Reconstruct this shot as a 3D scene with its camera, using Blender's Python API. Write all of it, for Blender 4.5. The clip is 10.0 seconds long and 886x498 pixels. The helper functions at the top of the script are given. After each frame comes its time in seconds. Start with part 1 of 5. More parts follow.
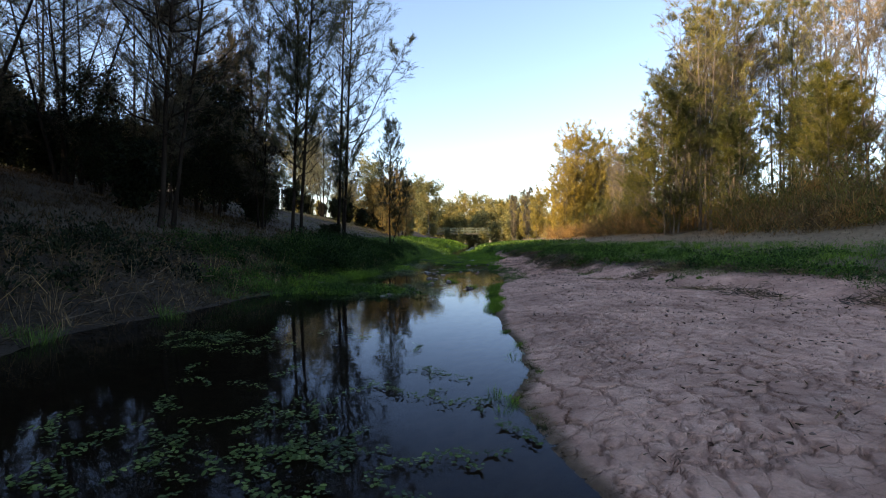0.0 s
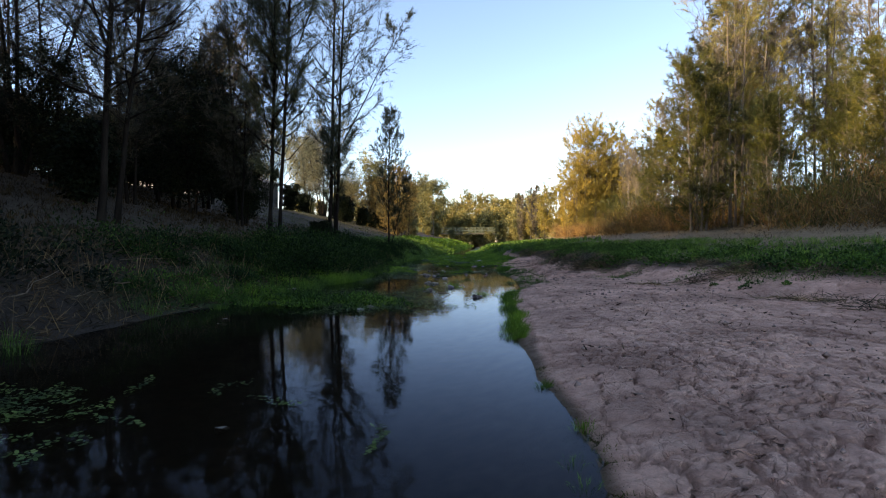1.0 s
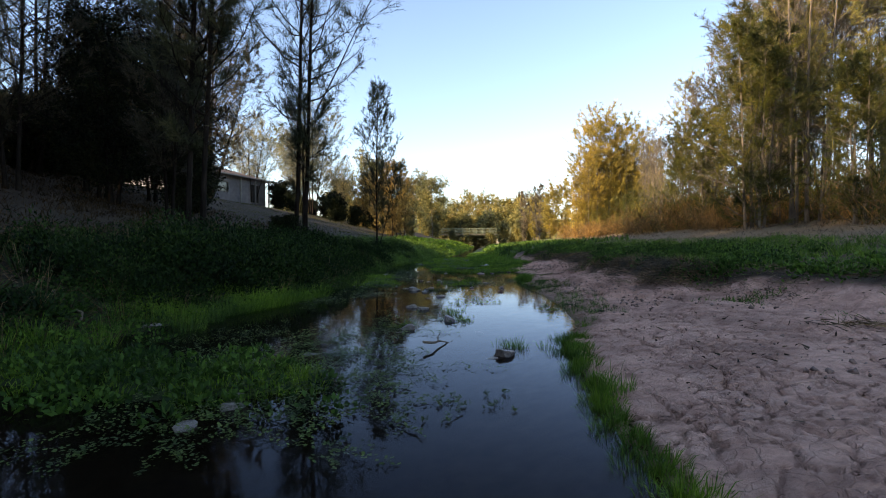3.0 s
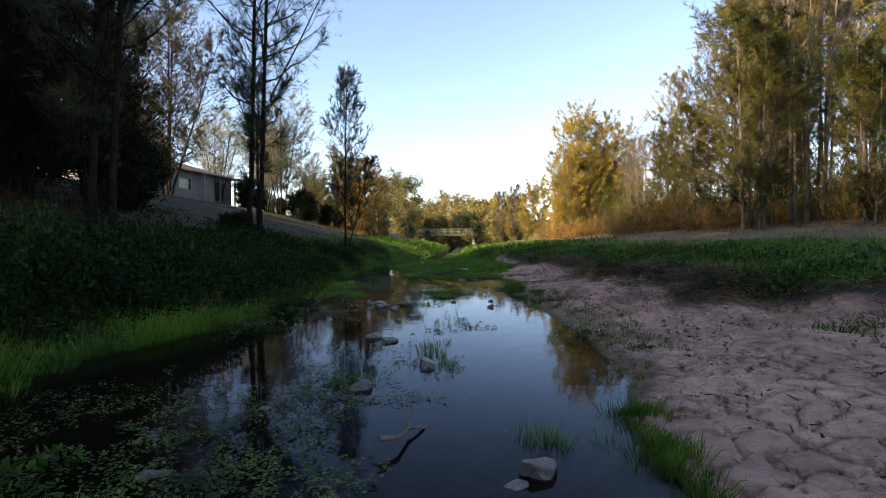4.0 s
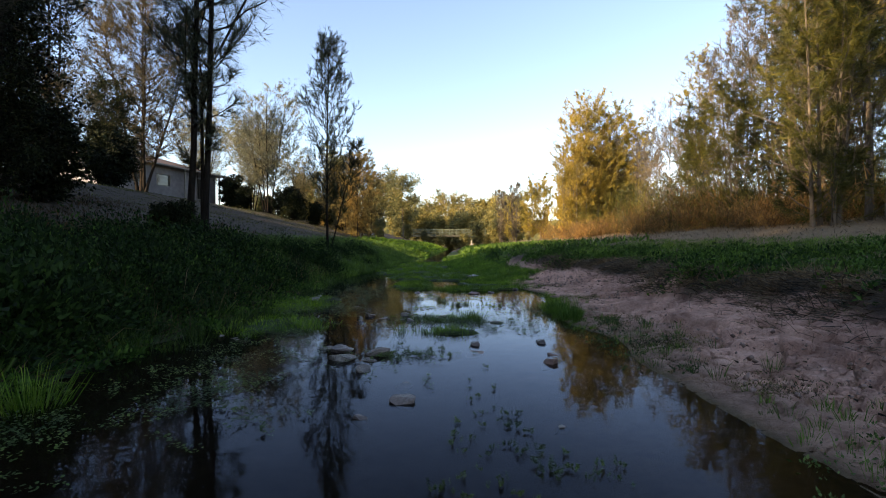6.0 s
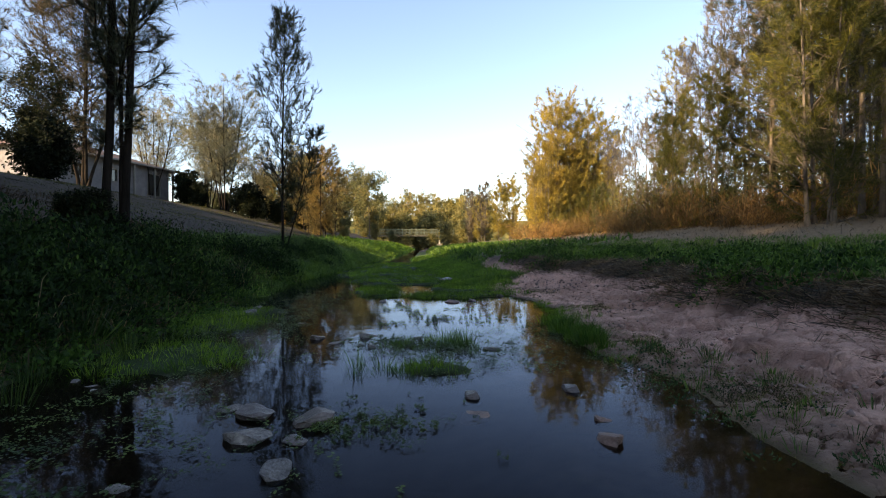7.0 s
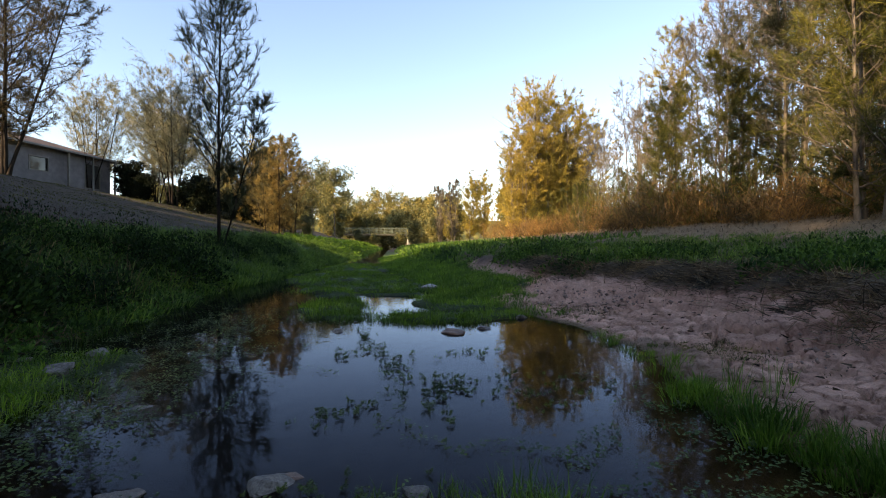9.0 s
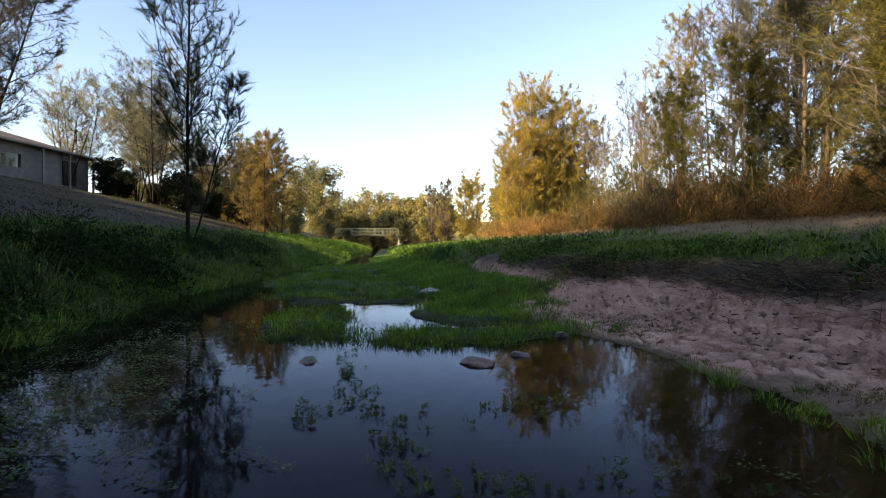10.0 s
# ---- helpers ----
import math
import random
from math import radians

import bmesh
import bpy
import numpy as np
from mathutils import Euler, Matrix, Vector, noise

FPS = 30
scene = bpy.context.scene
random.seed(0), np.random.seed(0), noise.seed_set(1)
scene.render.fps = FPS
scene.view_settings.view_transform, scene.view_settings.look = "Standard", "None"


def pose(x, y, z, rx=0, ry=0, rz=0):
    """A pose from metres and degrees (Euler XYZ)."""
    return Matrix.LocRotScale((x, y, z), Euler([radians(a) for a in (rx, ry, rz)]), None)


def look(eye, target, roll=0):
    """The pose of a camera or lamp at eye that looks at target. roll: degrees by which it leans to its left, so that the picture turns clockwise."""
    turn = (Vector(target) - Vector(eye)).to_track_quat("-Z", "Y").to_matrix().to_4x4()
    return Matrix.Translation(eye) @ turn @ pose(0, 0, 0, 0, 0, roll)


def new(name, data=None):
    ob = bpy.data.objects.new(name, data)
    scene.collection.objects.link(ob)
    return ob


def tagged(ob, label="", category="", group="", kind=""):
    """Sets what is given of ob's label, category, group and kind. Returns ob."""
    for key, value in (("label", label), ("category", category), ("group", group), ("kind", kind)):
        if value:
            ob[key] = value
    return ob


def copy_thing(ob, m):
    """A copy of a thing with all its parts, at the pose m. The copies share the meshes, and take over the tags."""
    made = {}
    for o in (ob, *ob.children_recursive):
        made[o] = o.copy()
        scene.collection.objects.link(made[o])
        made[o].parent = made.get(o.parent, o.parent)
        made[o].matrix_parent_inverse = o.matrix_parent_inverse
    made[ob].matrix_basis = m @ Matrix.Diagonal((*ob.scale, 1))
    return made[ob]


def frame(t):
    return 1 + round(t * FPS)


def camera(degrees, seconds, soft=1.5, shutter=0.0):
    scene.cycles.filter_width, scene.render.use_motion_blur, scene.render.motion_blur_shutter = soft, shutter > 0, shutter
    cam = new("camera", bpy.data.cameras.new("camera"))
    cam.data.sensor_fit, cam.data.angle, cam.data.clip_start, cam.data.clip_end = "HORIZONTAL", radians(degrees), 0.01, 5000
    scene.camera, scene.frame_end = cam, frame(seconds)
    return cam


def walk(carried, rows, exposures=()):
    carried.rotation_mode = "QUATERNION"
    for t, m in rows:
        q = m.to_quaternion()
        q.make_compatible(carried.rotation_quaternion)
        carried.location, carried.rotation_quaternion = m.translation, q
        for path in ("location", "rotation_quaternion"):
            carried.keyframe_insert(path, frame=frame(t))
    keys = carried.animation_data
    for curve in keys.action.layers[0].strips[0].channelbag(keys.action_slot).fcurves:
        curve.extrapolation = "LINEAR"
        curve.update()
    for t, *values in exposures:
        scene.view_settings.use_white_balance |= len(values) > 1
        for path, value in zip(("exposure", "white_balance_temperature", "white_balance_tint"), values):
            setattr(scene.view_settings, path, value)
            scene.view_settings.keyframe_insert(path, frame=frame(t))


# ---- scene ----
cam = camera(81.9, 10.0, 1.05)
METRES, EYE, TILT, LEAN, TURN = 18.0, 0.98, -0.82, 0.0, 0.0
ROWS = [
    (0.0, 0.0, 0.0, 0.0, 0.0, 0.0, 0.0),
    (0.5, 0.0023, 0.0665, -0.0015, 0.32, 0.01, 0.09),
    (1.0, 0.0048, 0.1318, -0.003, 0.58, 0.06, 0.19),
    (1.5, 0.0063, 0.1966, -0.0044, 0.89, 0.12, 0.24),
    (2.0, 0.0072, 0.2603, -0.0045, 1.07, 0.15, 0.23),
    (3.5, 0.0067, 0.4307, -0.0009, -0.6, 0.26, 0.23),
    (4.0, 0.0062, 0.4825, 0.0009, -2.2, 0.28, 0.24),
    (4.5, 0.0057, 0.5322, 0.0021, -2.24, 0.32, 0.23),
    (5.0, 0.0055, 0.5803, 0.0025, -1.94, 0.37, 0.25),
    (5.5, 0.0057, 0.6271, 0.0022, -2.19, 0.4, 0.26),
    (7.0, 0.0064, 0.7599, 0.0015, -6.25, 0.41, 0.26),
    (7.5, 0.0073, 0.8025, 0.0016, -9.88, 0.34, 0.13),
    (8.0, 0.0081, 0.8433, 0.0014, -10.66, 0.33, 0.13),
    (8.5, 0.0091, 0.883, 0.0012, -9.43, 0.42, 0.12),
    (9.0, 0.0106, 0.9219, 0.0005, -9.93, 0.37, 0.11),
    (9.5, 0.012, 0.9607, -0.0008, -11.54, 0.38, 0.08),
    (10.0, 0.0146, 0.9995, -0.002, -10.98, 0.48, 0.12),
]
walk(cam, [(t, pose(0, 0, EYE, TILT, LEAN, TURN) @ pose(METRES * x, METRES * y, METRES * z, 90 + pitch, roll, yaw)) for t, x, y, z, yaw, pitch, roll in ROWS], [(0.0, 1.62, 7280, 17), (3.5, 1.63, 7400, 17), (7.0, 1.64, 7620, 18), (10.0, 1.62, 7640, 18)])

# ---- world, sun ----
SUN_EL, SUN_AZ = 21.0, 243.0      # degrees; azimuth clockwise from +y
world = bpy.data.worlds.new("world")
scene.world = world
world.use_nodes = True
wt = world.node_tree
sky = wt.nodes.new("ShaderNodeTexSky")
sky.sky_type, sky.sun_disc = "NISHITA", False
sky.sun_elevation, sky.sun_rotation = radians(SUN_EL), radians(SUN_AZ)
sky.air_density, sky.dust_density, sky.ozone_density = 1.0, 0.6, 2.4
wt.nodes["Background"].inputs["Strength"].default_value = 0.13
wt.links.new(sky.outputs[0], wt.nodes["Background"].inputs["Color"])

sun = new("sun", bpy.data.lights.new("sun", "SUN"))
sun.data.energy, sun.data.angle, sun.data.color = 4.9, radians(0.6), (1.0, 0.83, 0.56)
az, el = radians(SUN_AZ), radians(SUN_EL)
to_sun = Vector((math.sin(az) * math.cos(el), math.cos(az) * math.cos(el), math.sin(el)))
sun.matrix_world = look(to_sun * 60, (0, 0, 0))


# ---- materials ----
def node(tree, kind, **inputs):
    n = tree.nodes.new(kind)
    for key, value in inputs.items():
        n.inputs[key.replace("_", " ")].default_value = value
    return n


def ramp(tree, fac, stops):
    n = tree.nodes.new("ShaderNodeValToRGB")
    while len(n.color_ramp.elements) < len(stops):
        n.color_ramp.elements.new(0.5)
    for e, (p, c) in zip(n.color_ramp.elements, stops):
        e.position, e.color = p, (*c, 1)
    tree.links.new(fac, n.inputs[0])
    return n.outputs[0]


def mixc(tree, fac, a, b, mode="MIX"):
    n = tree.nodes.new("ShaderNodeMix")
    n.data_type, n.blend_type = "RGBA", mode
    for socket, value in ((n.inputs[0], fac), (n.inputs[6], a), (n.inputs[7], b)):
        if isinstance(value, bpy.types.NodeSocket):
            tree.links.new(value, socket)
        elif isinstance(value, tuple):
            socket.default_value = (*value, 1)
        else:
            socket.default_value = value
    return n.outputs[2]


def blank(name):
    m = bpy.data.materials.new(name)
    m.use_nodes = True
    t = m.node_tree
    return m, t, t.nodes["Principled BSDF"], t.nodes["Material Output"]


def coords(t):
    return t.nodes.new("ShaderNodeNewGeometry").outputs["Position"]


def noise_of(t, scale, detail=4.0, rough=0.6, pos=None):
    n = node(t, "ShaderNodeTexNoise", Scale=scale, Detail=detail, Roughness=rough)
    t.links.new(pos or coords(t), n.inputs["Vector"])
    return n.outputs["Fac"]


def bump(t, bsdf, height, strength, distance):
    b = node(t, "ShaderNodeBump", Strength=strength, Distance=distance)
    t.links.new(height, b.inputs["Height"])
    t.links.new(b.outputs[0], bsdf.inputs["Normal"])


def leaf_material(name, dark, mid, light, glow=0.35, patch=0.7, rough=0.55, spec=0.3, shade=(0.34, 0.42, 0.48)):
    """Leaves and needles: colour by leaf, shaded and lit patches painted into the crown, some light passing through."""
    m, t, bsdf, out = blank(name)
    geo = t.nodes.new("ShaderNodeNewGeometry")
    col = ramp(t, geo.outputs["Random Per Island"], [(0.0, dark), (0.5, mid), (1.0, light)])
    # cool dark and warm bright noise patches put light and shade into the colour
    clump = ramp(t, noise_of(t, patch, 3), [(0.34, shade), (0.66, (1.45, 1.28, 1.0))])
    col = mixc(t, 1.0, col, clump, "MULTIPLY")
    own = t.nodes.new("ShaderNodeObjectInfo").outputs["Random"]
    col = mixc(t, 1.0, col, ramp(t, own, [(0.0, (0.8, 0.86, 0.95)), (0.5, (1.0, 1.0, 1.0)), (1.0, (1.2, 1.1, 0.9))]), "MULTIPLY")
    t.links.new(col, bsdf.inputs["Base Color"])
    bsdf.inputs["Roughness"].default_value = rough
    bsdf.inputs["Specular IOR Level"].default_value = spec
    tr = t.nodes.new("ShaderNodeBsdfTranslucent")
    t.links.new(col, tr.inputs["Color"])
    mix = t.nodes.new("ShaderNodeMixShader")
    mix.inputs[0].default_value = glow
    t.links.new(bsdf.outputs[0], mix.inputs[1])
    t.links.new(tr.outputs[0], mix.inputs[2])
    t.links.new(mix.outputs[0], out.inputs["Surface"])
    return m


def solid_material(name, dark, light, scale=6.0, rough=0.85, relief=0.4, distance=0.01, stretch=None, metallic=0.0, spec=0.3):
    m, t, bsdf, out = blank(name)
    pos = t.nodes.new("ShaderNodeTexCoord").outputs["Object"]
    if stretch:
        mp = node(t, "ShaderNodeMapping", Scale=stretch)
        t.links.new(pos, mp.inputs["Vector"])
        pos = mp.outputs[0]
    f1, f2 = noise_of(t, scale, 6, 0.65, pos), noise_of(t, scale * 0.2, 3, 0.5, pos)
    col = ramp(t, f1, [(0.3, dark), (0.72, light)])
    col = mixc(t, 1.0, col, ramp(t, f2, [(0.3, (0.75, 0.75, 0.75)), (0.7, (1.15, 1.13, 1.1))]), "MULTIPLY")
    info = t.nodes.new("ShaderNodeObjectInfo")
    col = mixc(t, 1.0, col, ramp(t, info.outputs["Random"], [(0.0, (0.8, 0.8, 0.8)), (1.0, (1.15, 1.12, 1.08))]), "MULTIPLY")
    t.links.new(col, bsdf.inputs["Base Color"])
    bsdf.inputs["Roughness"].default_value = rough
    bsdf.inputs["Metallic"].default_value = metallic
    bsdf.inputs["Specular IOR Level"].default_value = spec
    bump(t, bsdf, f1, relief, distance)
    return m


# near-black and pale bark copies put the shaded and sunlit sides into colour
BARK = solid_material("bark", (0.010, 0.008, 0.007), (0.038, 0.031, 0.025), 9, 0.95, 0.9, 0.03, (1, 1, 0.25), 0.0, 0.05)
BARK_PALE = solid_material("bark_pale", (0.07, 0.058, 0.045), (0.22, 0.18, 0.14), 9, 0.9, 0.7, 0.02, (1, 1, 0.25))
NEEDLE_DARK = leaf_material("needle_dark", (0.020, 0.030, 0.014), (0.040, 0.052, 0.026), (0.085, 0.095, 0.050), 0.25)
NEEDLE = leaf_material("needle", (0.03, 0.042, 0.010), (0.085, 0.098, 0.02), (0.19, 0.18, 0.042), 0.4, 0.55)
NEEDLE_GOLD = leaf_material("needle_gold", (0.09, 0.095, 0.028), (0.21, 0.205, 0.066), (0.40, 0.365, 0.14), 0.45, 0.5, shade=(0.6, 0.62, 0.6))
# brighter copy of needle_gold, with the low sun's light put into the colour
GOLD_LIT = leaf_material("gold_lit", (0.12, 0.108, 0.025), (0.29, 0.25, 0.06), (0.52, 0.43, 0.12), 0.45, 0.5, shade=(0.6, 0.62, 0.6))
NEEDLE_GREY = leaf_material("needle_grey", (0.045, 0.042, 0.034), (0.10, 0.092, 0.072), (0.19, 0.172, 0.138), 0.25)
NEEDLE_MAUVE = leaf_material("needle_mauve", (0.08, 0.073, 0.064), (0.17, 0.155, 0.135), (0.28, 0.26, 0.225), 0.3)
# darkened needles for left-hand crowns, their shade put into the colour
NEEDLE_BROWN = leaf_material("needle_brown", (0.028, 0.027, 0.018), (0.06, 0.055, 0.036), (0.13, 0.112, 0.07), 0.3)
# dulled needles, with half shade put into the colour
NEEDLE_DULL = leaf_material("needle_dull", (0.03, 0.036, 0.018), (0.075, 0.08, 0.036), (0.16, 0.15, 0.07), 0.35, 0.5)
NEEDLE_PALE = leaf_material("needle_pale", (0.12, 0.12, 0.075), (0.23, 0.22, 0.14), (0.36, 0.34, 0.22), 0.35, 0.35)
# near-black leaves put the deep shade of the wood into the colour
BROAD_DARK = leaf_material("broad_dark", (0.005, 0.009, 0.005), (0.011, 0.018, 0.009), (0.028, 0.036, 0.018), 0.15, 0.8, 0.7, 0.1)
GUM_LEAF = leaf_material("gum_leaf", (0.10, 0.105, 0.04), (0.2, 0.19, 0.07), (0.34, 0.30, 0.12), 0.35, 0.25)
# weed leaves darkened so their colour carries the left bank's shade
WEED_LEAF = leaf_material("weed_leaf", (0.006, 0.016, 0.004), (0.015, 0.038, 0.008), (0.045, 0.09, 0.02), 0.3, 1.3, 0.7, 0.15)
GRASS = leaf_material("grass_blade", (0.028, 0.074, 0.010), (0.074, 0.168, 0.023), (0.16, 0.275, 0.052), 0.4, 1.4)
# darker copy of the grass, with the left bank's shade put into the colour
GRASS_SHADED = leaf_material("grass_blade_shaded", (0.007, 0.022, 0.003), (0.021, 0.058, 0.008), (0.062, 0.12, 0.022), 0.35, 1.1)
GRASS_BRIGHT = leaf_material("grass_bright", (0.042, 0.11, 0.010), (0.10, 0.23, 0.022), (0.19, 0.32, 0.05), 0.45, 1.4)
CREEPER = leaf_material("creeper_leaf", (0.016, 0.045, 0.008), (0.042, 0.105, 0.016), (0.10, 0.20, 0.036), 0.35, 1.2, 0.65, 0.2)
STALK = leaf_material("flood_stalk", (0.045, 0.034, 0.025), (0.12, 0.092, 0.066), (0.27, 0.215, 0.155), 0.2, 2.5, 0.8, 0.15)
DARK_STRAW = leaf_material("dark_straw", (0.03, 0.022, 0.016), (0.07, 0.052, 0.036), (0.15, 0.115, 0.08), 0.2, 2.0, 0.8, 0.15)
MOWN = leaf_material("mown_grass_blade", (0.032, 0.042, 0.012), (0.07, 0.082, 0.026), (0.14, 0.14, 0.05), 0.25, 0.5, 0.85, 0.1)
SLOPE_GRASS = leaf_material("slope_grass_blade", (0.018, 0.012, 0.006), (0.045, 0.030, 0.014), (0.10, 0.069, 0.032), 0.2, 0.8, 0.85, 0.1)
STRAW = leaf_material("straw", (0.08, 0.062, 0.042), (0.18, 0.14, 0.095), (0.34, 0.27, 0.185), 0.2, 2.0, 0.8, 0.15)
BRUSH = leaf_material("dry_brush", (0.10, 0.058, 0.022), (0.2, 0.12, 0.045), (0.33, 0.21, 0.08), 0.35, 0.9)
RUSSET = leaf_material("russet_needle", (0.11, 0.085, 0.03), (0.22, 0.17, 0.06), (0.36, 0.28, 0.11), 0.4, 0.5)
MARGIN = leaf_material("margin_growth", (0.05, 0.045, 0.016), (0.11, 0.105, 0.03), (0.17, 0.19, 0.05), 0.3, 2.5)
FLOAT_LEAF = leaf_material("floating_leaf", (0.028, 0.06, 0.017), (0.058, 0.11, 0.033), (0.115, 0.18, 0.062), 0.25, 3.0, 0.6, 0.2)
STONE = solid_material("stone", (0.09, 0.08, 0.075), (0.33, 0.305, 0.28), 11, 0.8, 0.8, 0.015)
STONE_WET = solid_material("stone_wet", (0.07, 0.055, 0.05), (0.19, 0.155, 0.14), 14, 0.4, 0.5, 0.008)
STONE_RED = solid_material("stone_red", (0.12, 0.07, 0.055), (0.27, 0.17, 0.13), 14, 0.55, 0.5, 0.008)
CRUMB = solid_material("mud_crumb", (0.16, 0.105, 0.085), (0.42, 0.30, 0.26), 5, 0.95, 0.2, 0.004)
TWIG = solid_material("twig", (0.06, 0.045, 0.035), (0.22, 0.175, 0.13), 12, 0.95, 0.5, 0.005)
WALL_PAINT = solid_material("wall_paint", (0.17, 0.165, 0.18), (0.27, 0.26, 0.275), 2.5, 0.8, 0.1, 0.005)
TRIM_PAINT = solid_material("trim_paint", (0.17, 0.165, 0.16), (0.26, 0.25, 0.24), 3, 0.6, 0.1, 0.003)
ROOF_TILE = solid_material("roof_tile", (0.08, 0.05, 0.042), (0.16, 0.11, 0.09), 5, 0.85, 0.3, 0.01)
DARK_DOOR = solid_material("dark_door", (0.03, 0.028, 0.026), (0.06, 0.055, 0.05), 4, 0.5, 0.1, 0.003)
DECK = solid_material("deck_paint", (0.06, 0.06, 0.045), (0.12, 0.115, 0.085), 4, 0.9, 0.3, 0.01)
BRIDGE_PAINT = solid_material("bridge_paint", (0.10, 0.12, 0.08), (0.19, 0.215, 0.15), 5, 0.6, 0.2, 0.005)
CONCRETE = solid_material("concrete", (0.26, 0.24, 0.22), (0.42, 0.40, 0.37), 4, 0.9, 0.3, 0.01)


def window_glass():
    m, t, bsdf, out = blank("window_glass")
    bsdf.inputs["Base Color"].default_value = (0.02, 0.022, 0.025, 1)
    bsdf.inputs["Roughness"].default_value = 0.05
    return m


GLASS = window_glass()


def ground_material():
    """Cracked mud, leaf-littered soil, dry turf and creek bed, mixed by the vertex layers mud, dry, bed and lawn."""
    m, t, bsdf, out = blank("ground")

    def layer(name):
        a = t.nodes.new("ShaderNodeAttribute")
        a.attribute_name = name
        return a.outputs["Fac"]

    fine, mid, big = noise_of(t, 45, 6, 0.7), noise_of(t, 7, 5, 0.65), noise_of(t, 1.3, 4, 0.6)
    mud = ramp(t, mid, [(0.25, (0.43, 0.23, 0.17)), (0.5, (0.67, 0.39, 0.29)), (0.78, (0.79, 0.50, 0.385))])
    mud = mixc(t, 1.0, mud, ramp(t, big, [(0.3, (0.6, 0.57, 0.56)), (0.62, (1.12, 1.12, 1.12))]), "MULTIPLY")
    mud = mixc(t, 1.0, mud, ramp(t, fine, [(0.3, (0.82, 0.82, 0.82)), (0.7, (1.1, 1.1, 1.1))]), "MULTIPLY")
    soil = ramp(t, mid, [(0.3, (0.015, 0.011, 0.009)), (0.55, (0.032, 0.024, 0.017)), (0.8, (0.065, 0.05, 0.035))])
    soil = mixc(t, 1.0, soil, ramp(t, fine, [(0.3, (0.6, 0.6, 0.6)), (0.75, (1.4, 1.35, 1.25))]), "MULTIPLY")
    dry = ramp(t, mid, [(0.25, (0.12, 0.082, 0.046)), (0.55, (0.23, 0.165, 0.10)), (0.8, (0.34, 0.26, 0.165))])
    dry = mixc(t, 1.0, dry, ramp(t, fine, [(0.3, (0.7, 0.7, 0.7)), (0.75, (1.25, 1.22, 1.15))]), "MULTIPLY")
    bed = ramp(t, mid, [(0.3, (0.018, 0.014, 0.010)), (0.75, (0.06, 0.046, 0.032))])
    bed = mixc(t, layer("silt"), bed, ramp(t, mid, [(0.3, (0.22, 0.14, 0.06)), (0.75, (0.48, 0.33, 0.165))]))
    moss = ramp(t, fine, [(0.3, (0.010, 0.024, 0.004)), (0.7, (0.035, 0.07, 0.013))])
    lawn = ramp(t, mid, [(0.3, (0.05, 0.075, 0.02)), (0.7, (0.13, 0.15, 0.05))])
    stain = ramp(t, noise_of(t, 2.4, 6, 0.7), [(0.56, (0, 0, 0)), (0.70, (0.6, 0.6, 0.6))])
    stain = mixc(t, layer("worn"), mixc(t, 0.6, stain, (0.0, 0.0, 0.0)), stain)
    mud = mixc(t, stain, mud, (0.19, 0.12, 0.10))
    wet = ramp(t, mid, [(0.3, (0.17, 0.098, 0.066)), (0.7, (0.42, 0.262, 0.19))])
    mud = mixc(t, layer("wet"), mud, wet)
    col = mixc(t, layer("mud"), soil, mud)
    col = mixc(t, layer("dry"), col, dry)
    col = mixc(t, layer("lawn"), col, lawn)
    col = mixc(t, layer("bed"), col, bed)
    col = mixc(t, layer("moss"), col, moss)
    t.links.new(col, bsdf.inputs["Base Color"])
    bsdf.inputs["Roughness"].default_value = 0.9
    bsdf.inputs["Specular IOR Level"].default_value = 0.25
    vor = node(t, "ShaderNodeTexVoronoi", Scale=11.0)
    vor.feature = "DISTANCE_TO_EDGE"
    warp = t.nodes.new("ShaderNodeVectorMath")
    warp.operation = "MULTIPLY_ADD"
    nz = node(t, "ShaderNodeTexNoise", Scale=6.0, Detail=3.0)
    pos = coords(t)
    t.links.new(pos, nz.inputs["Vector"])
    t.links.new(nz.outputs["Color"], warp.inputs[0])
    warp.inputs[1].default_value = (0.16, 0.16, 0.16)
    t.links.new(pos, warp.inputs[2])
    t.links.new(warp.outputs[0], vor.inputs["Vector"])
    vor2 = node(t, "ShaderNodeTexVoronoi", Scale=5.2)
    vor2.feature = "DISTANCE_TO_EDGE"
    t.links.new(warp.outputs[0], vor2.inputs["Vector"])
    crack = ramp(t, vor.outputs[0], [(0.0, (0, 0, 0)), (0.05, (1, 1, 1))])
    patchy = ramp(t, noise_of(t, 2.2, 3), [(0.42, (1, 1, 1)), (0.55, (0, 0, 0))])
    crack = mixc(t, patchy, crack, (1.0, 1.0, 1.0))
    crack = mixc(t, 1.0, crack, ramp(t, vor2.outputs[0], [(0.0, (0, 0, 0)), (0.035, (1, 1, 1))]), "MULTIPLY")
    crack = mixc(t, layer("mud"), (1.0, 1.0, 1.0), crack)
    height = mixc(t, 0.55, fine, crack)
    height = mixc(t, 0.35, height, mid)
    height = mixc(t, 0.3, height, noise_of(t, 130, 4, 0.7))
    bump(t, bsdf, height, 1.0, 0.045)
    return m


GROUND = ground_material()


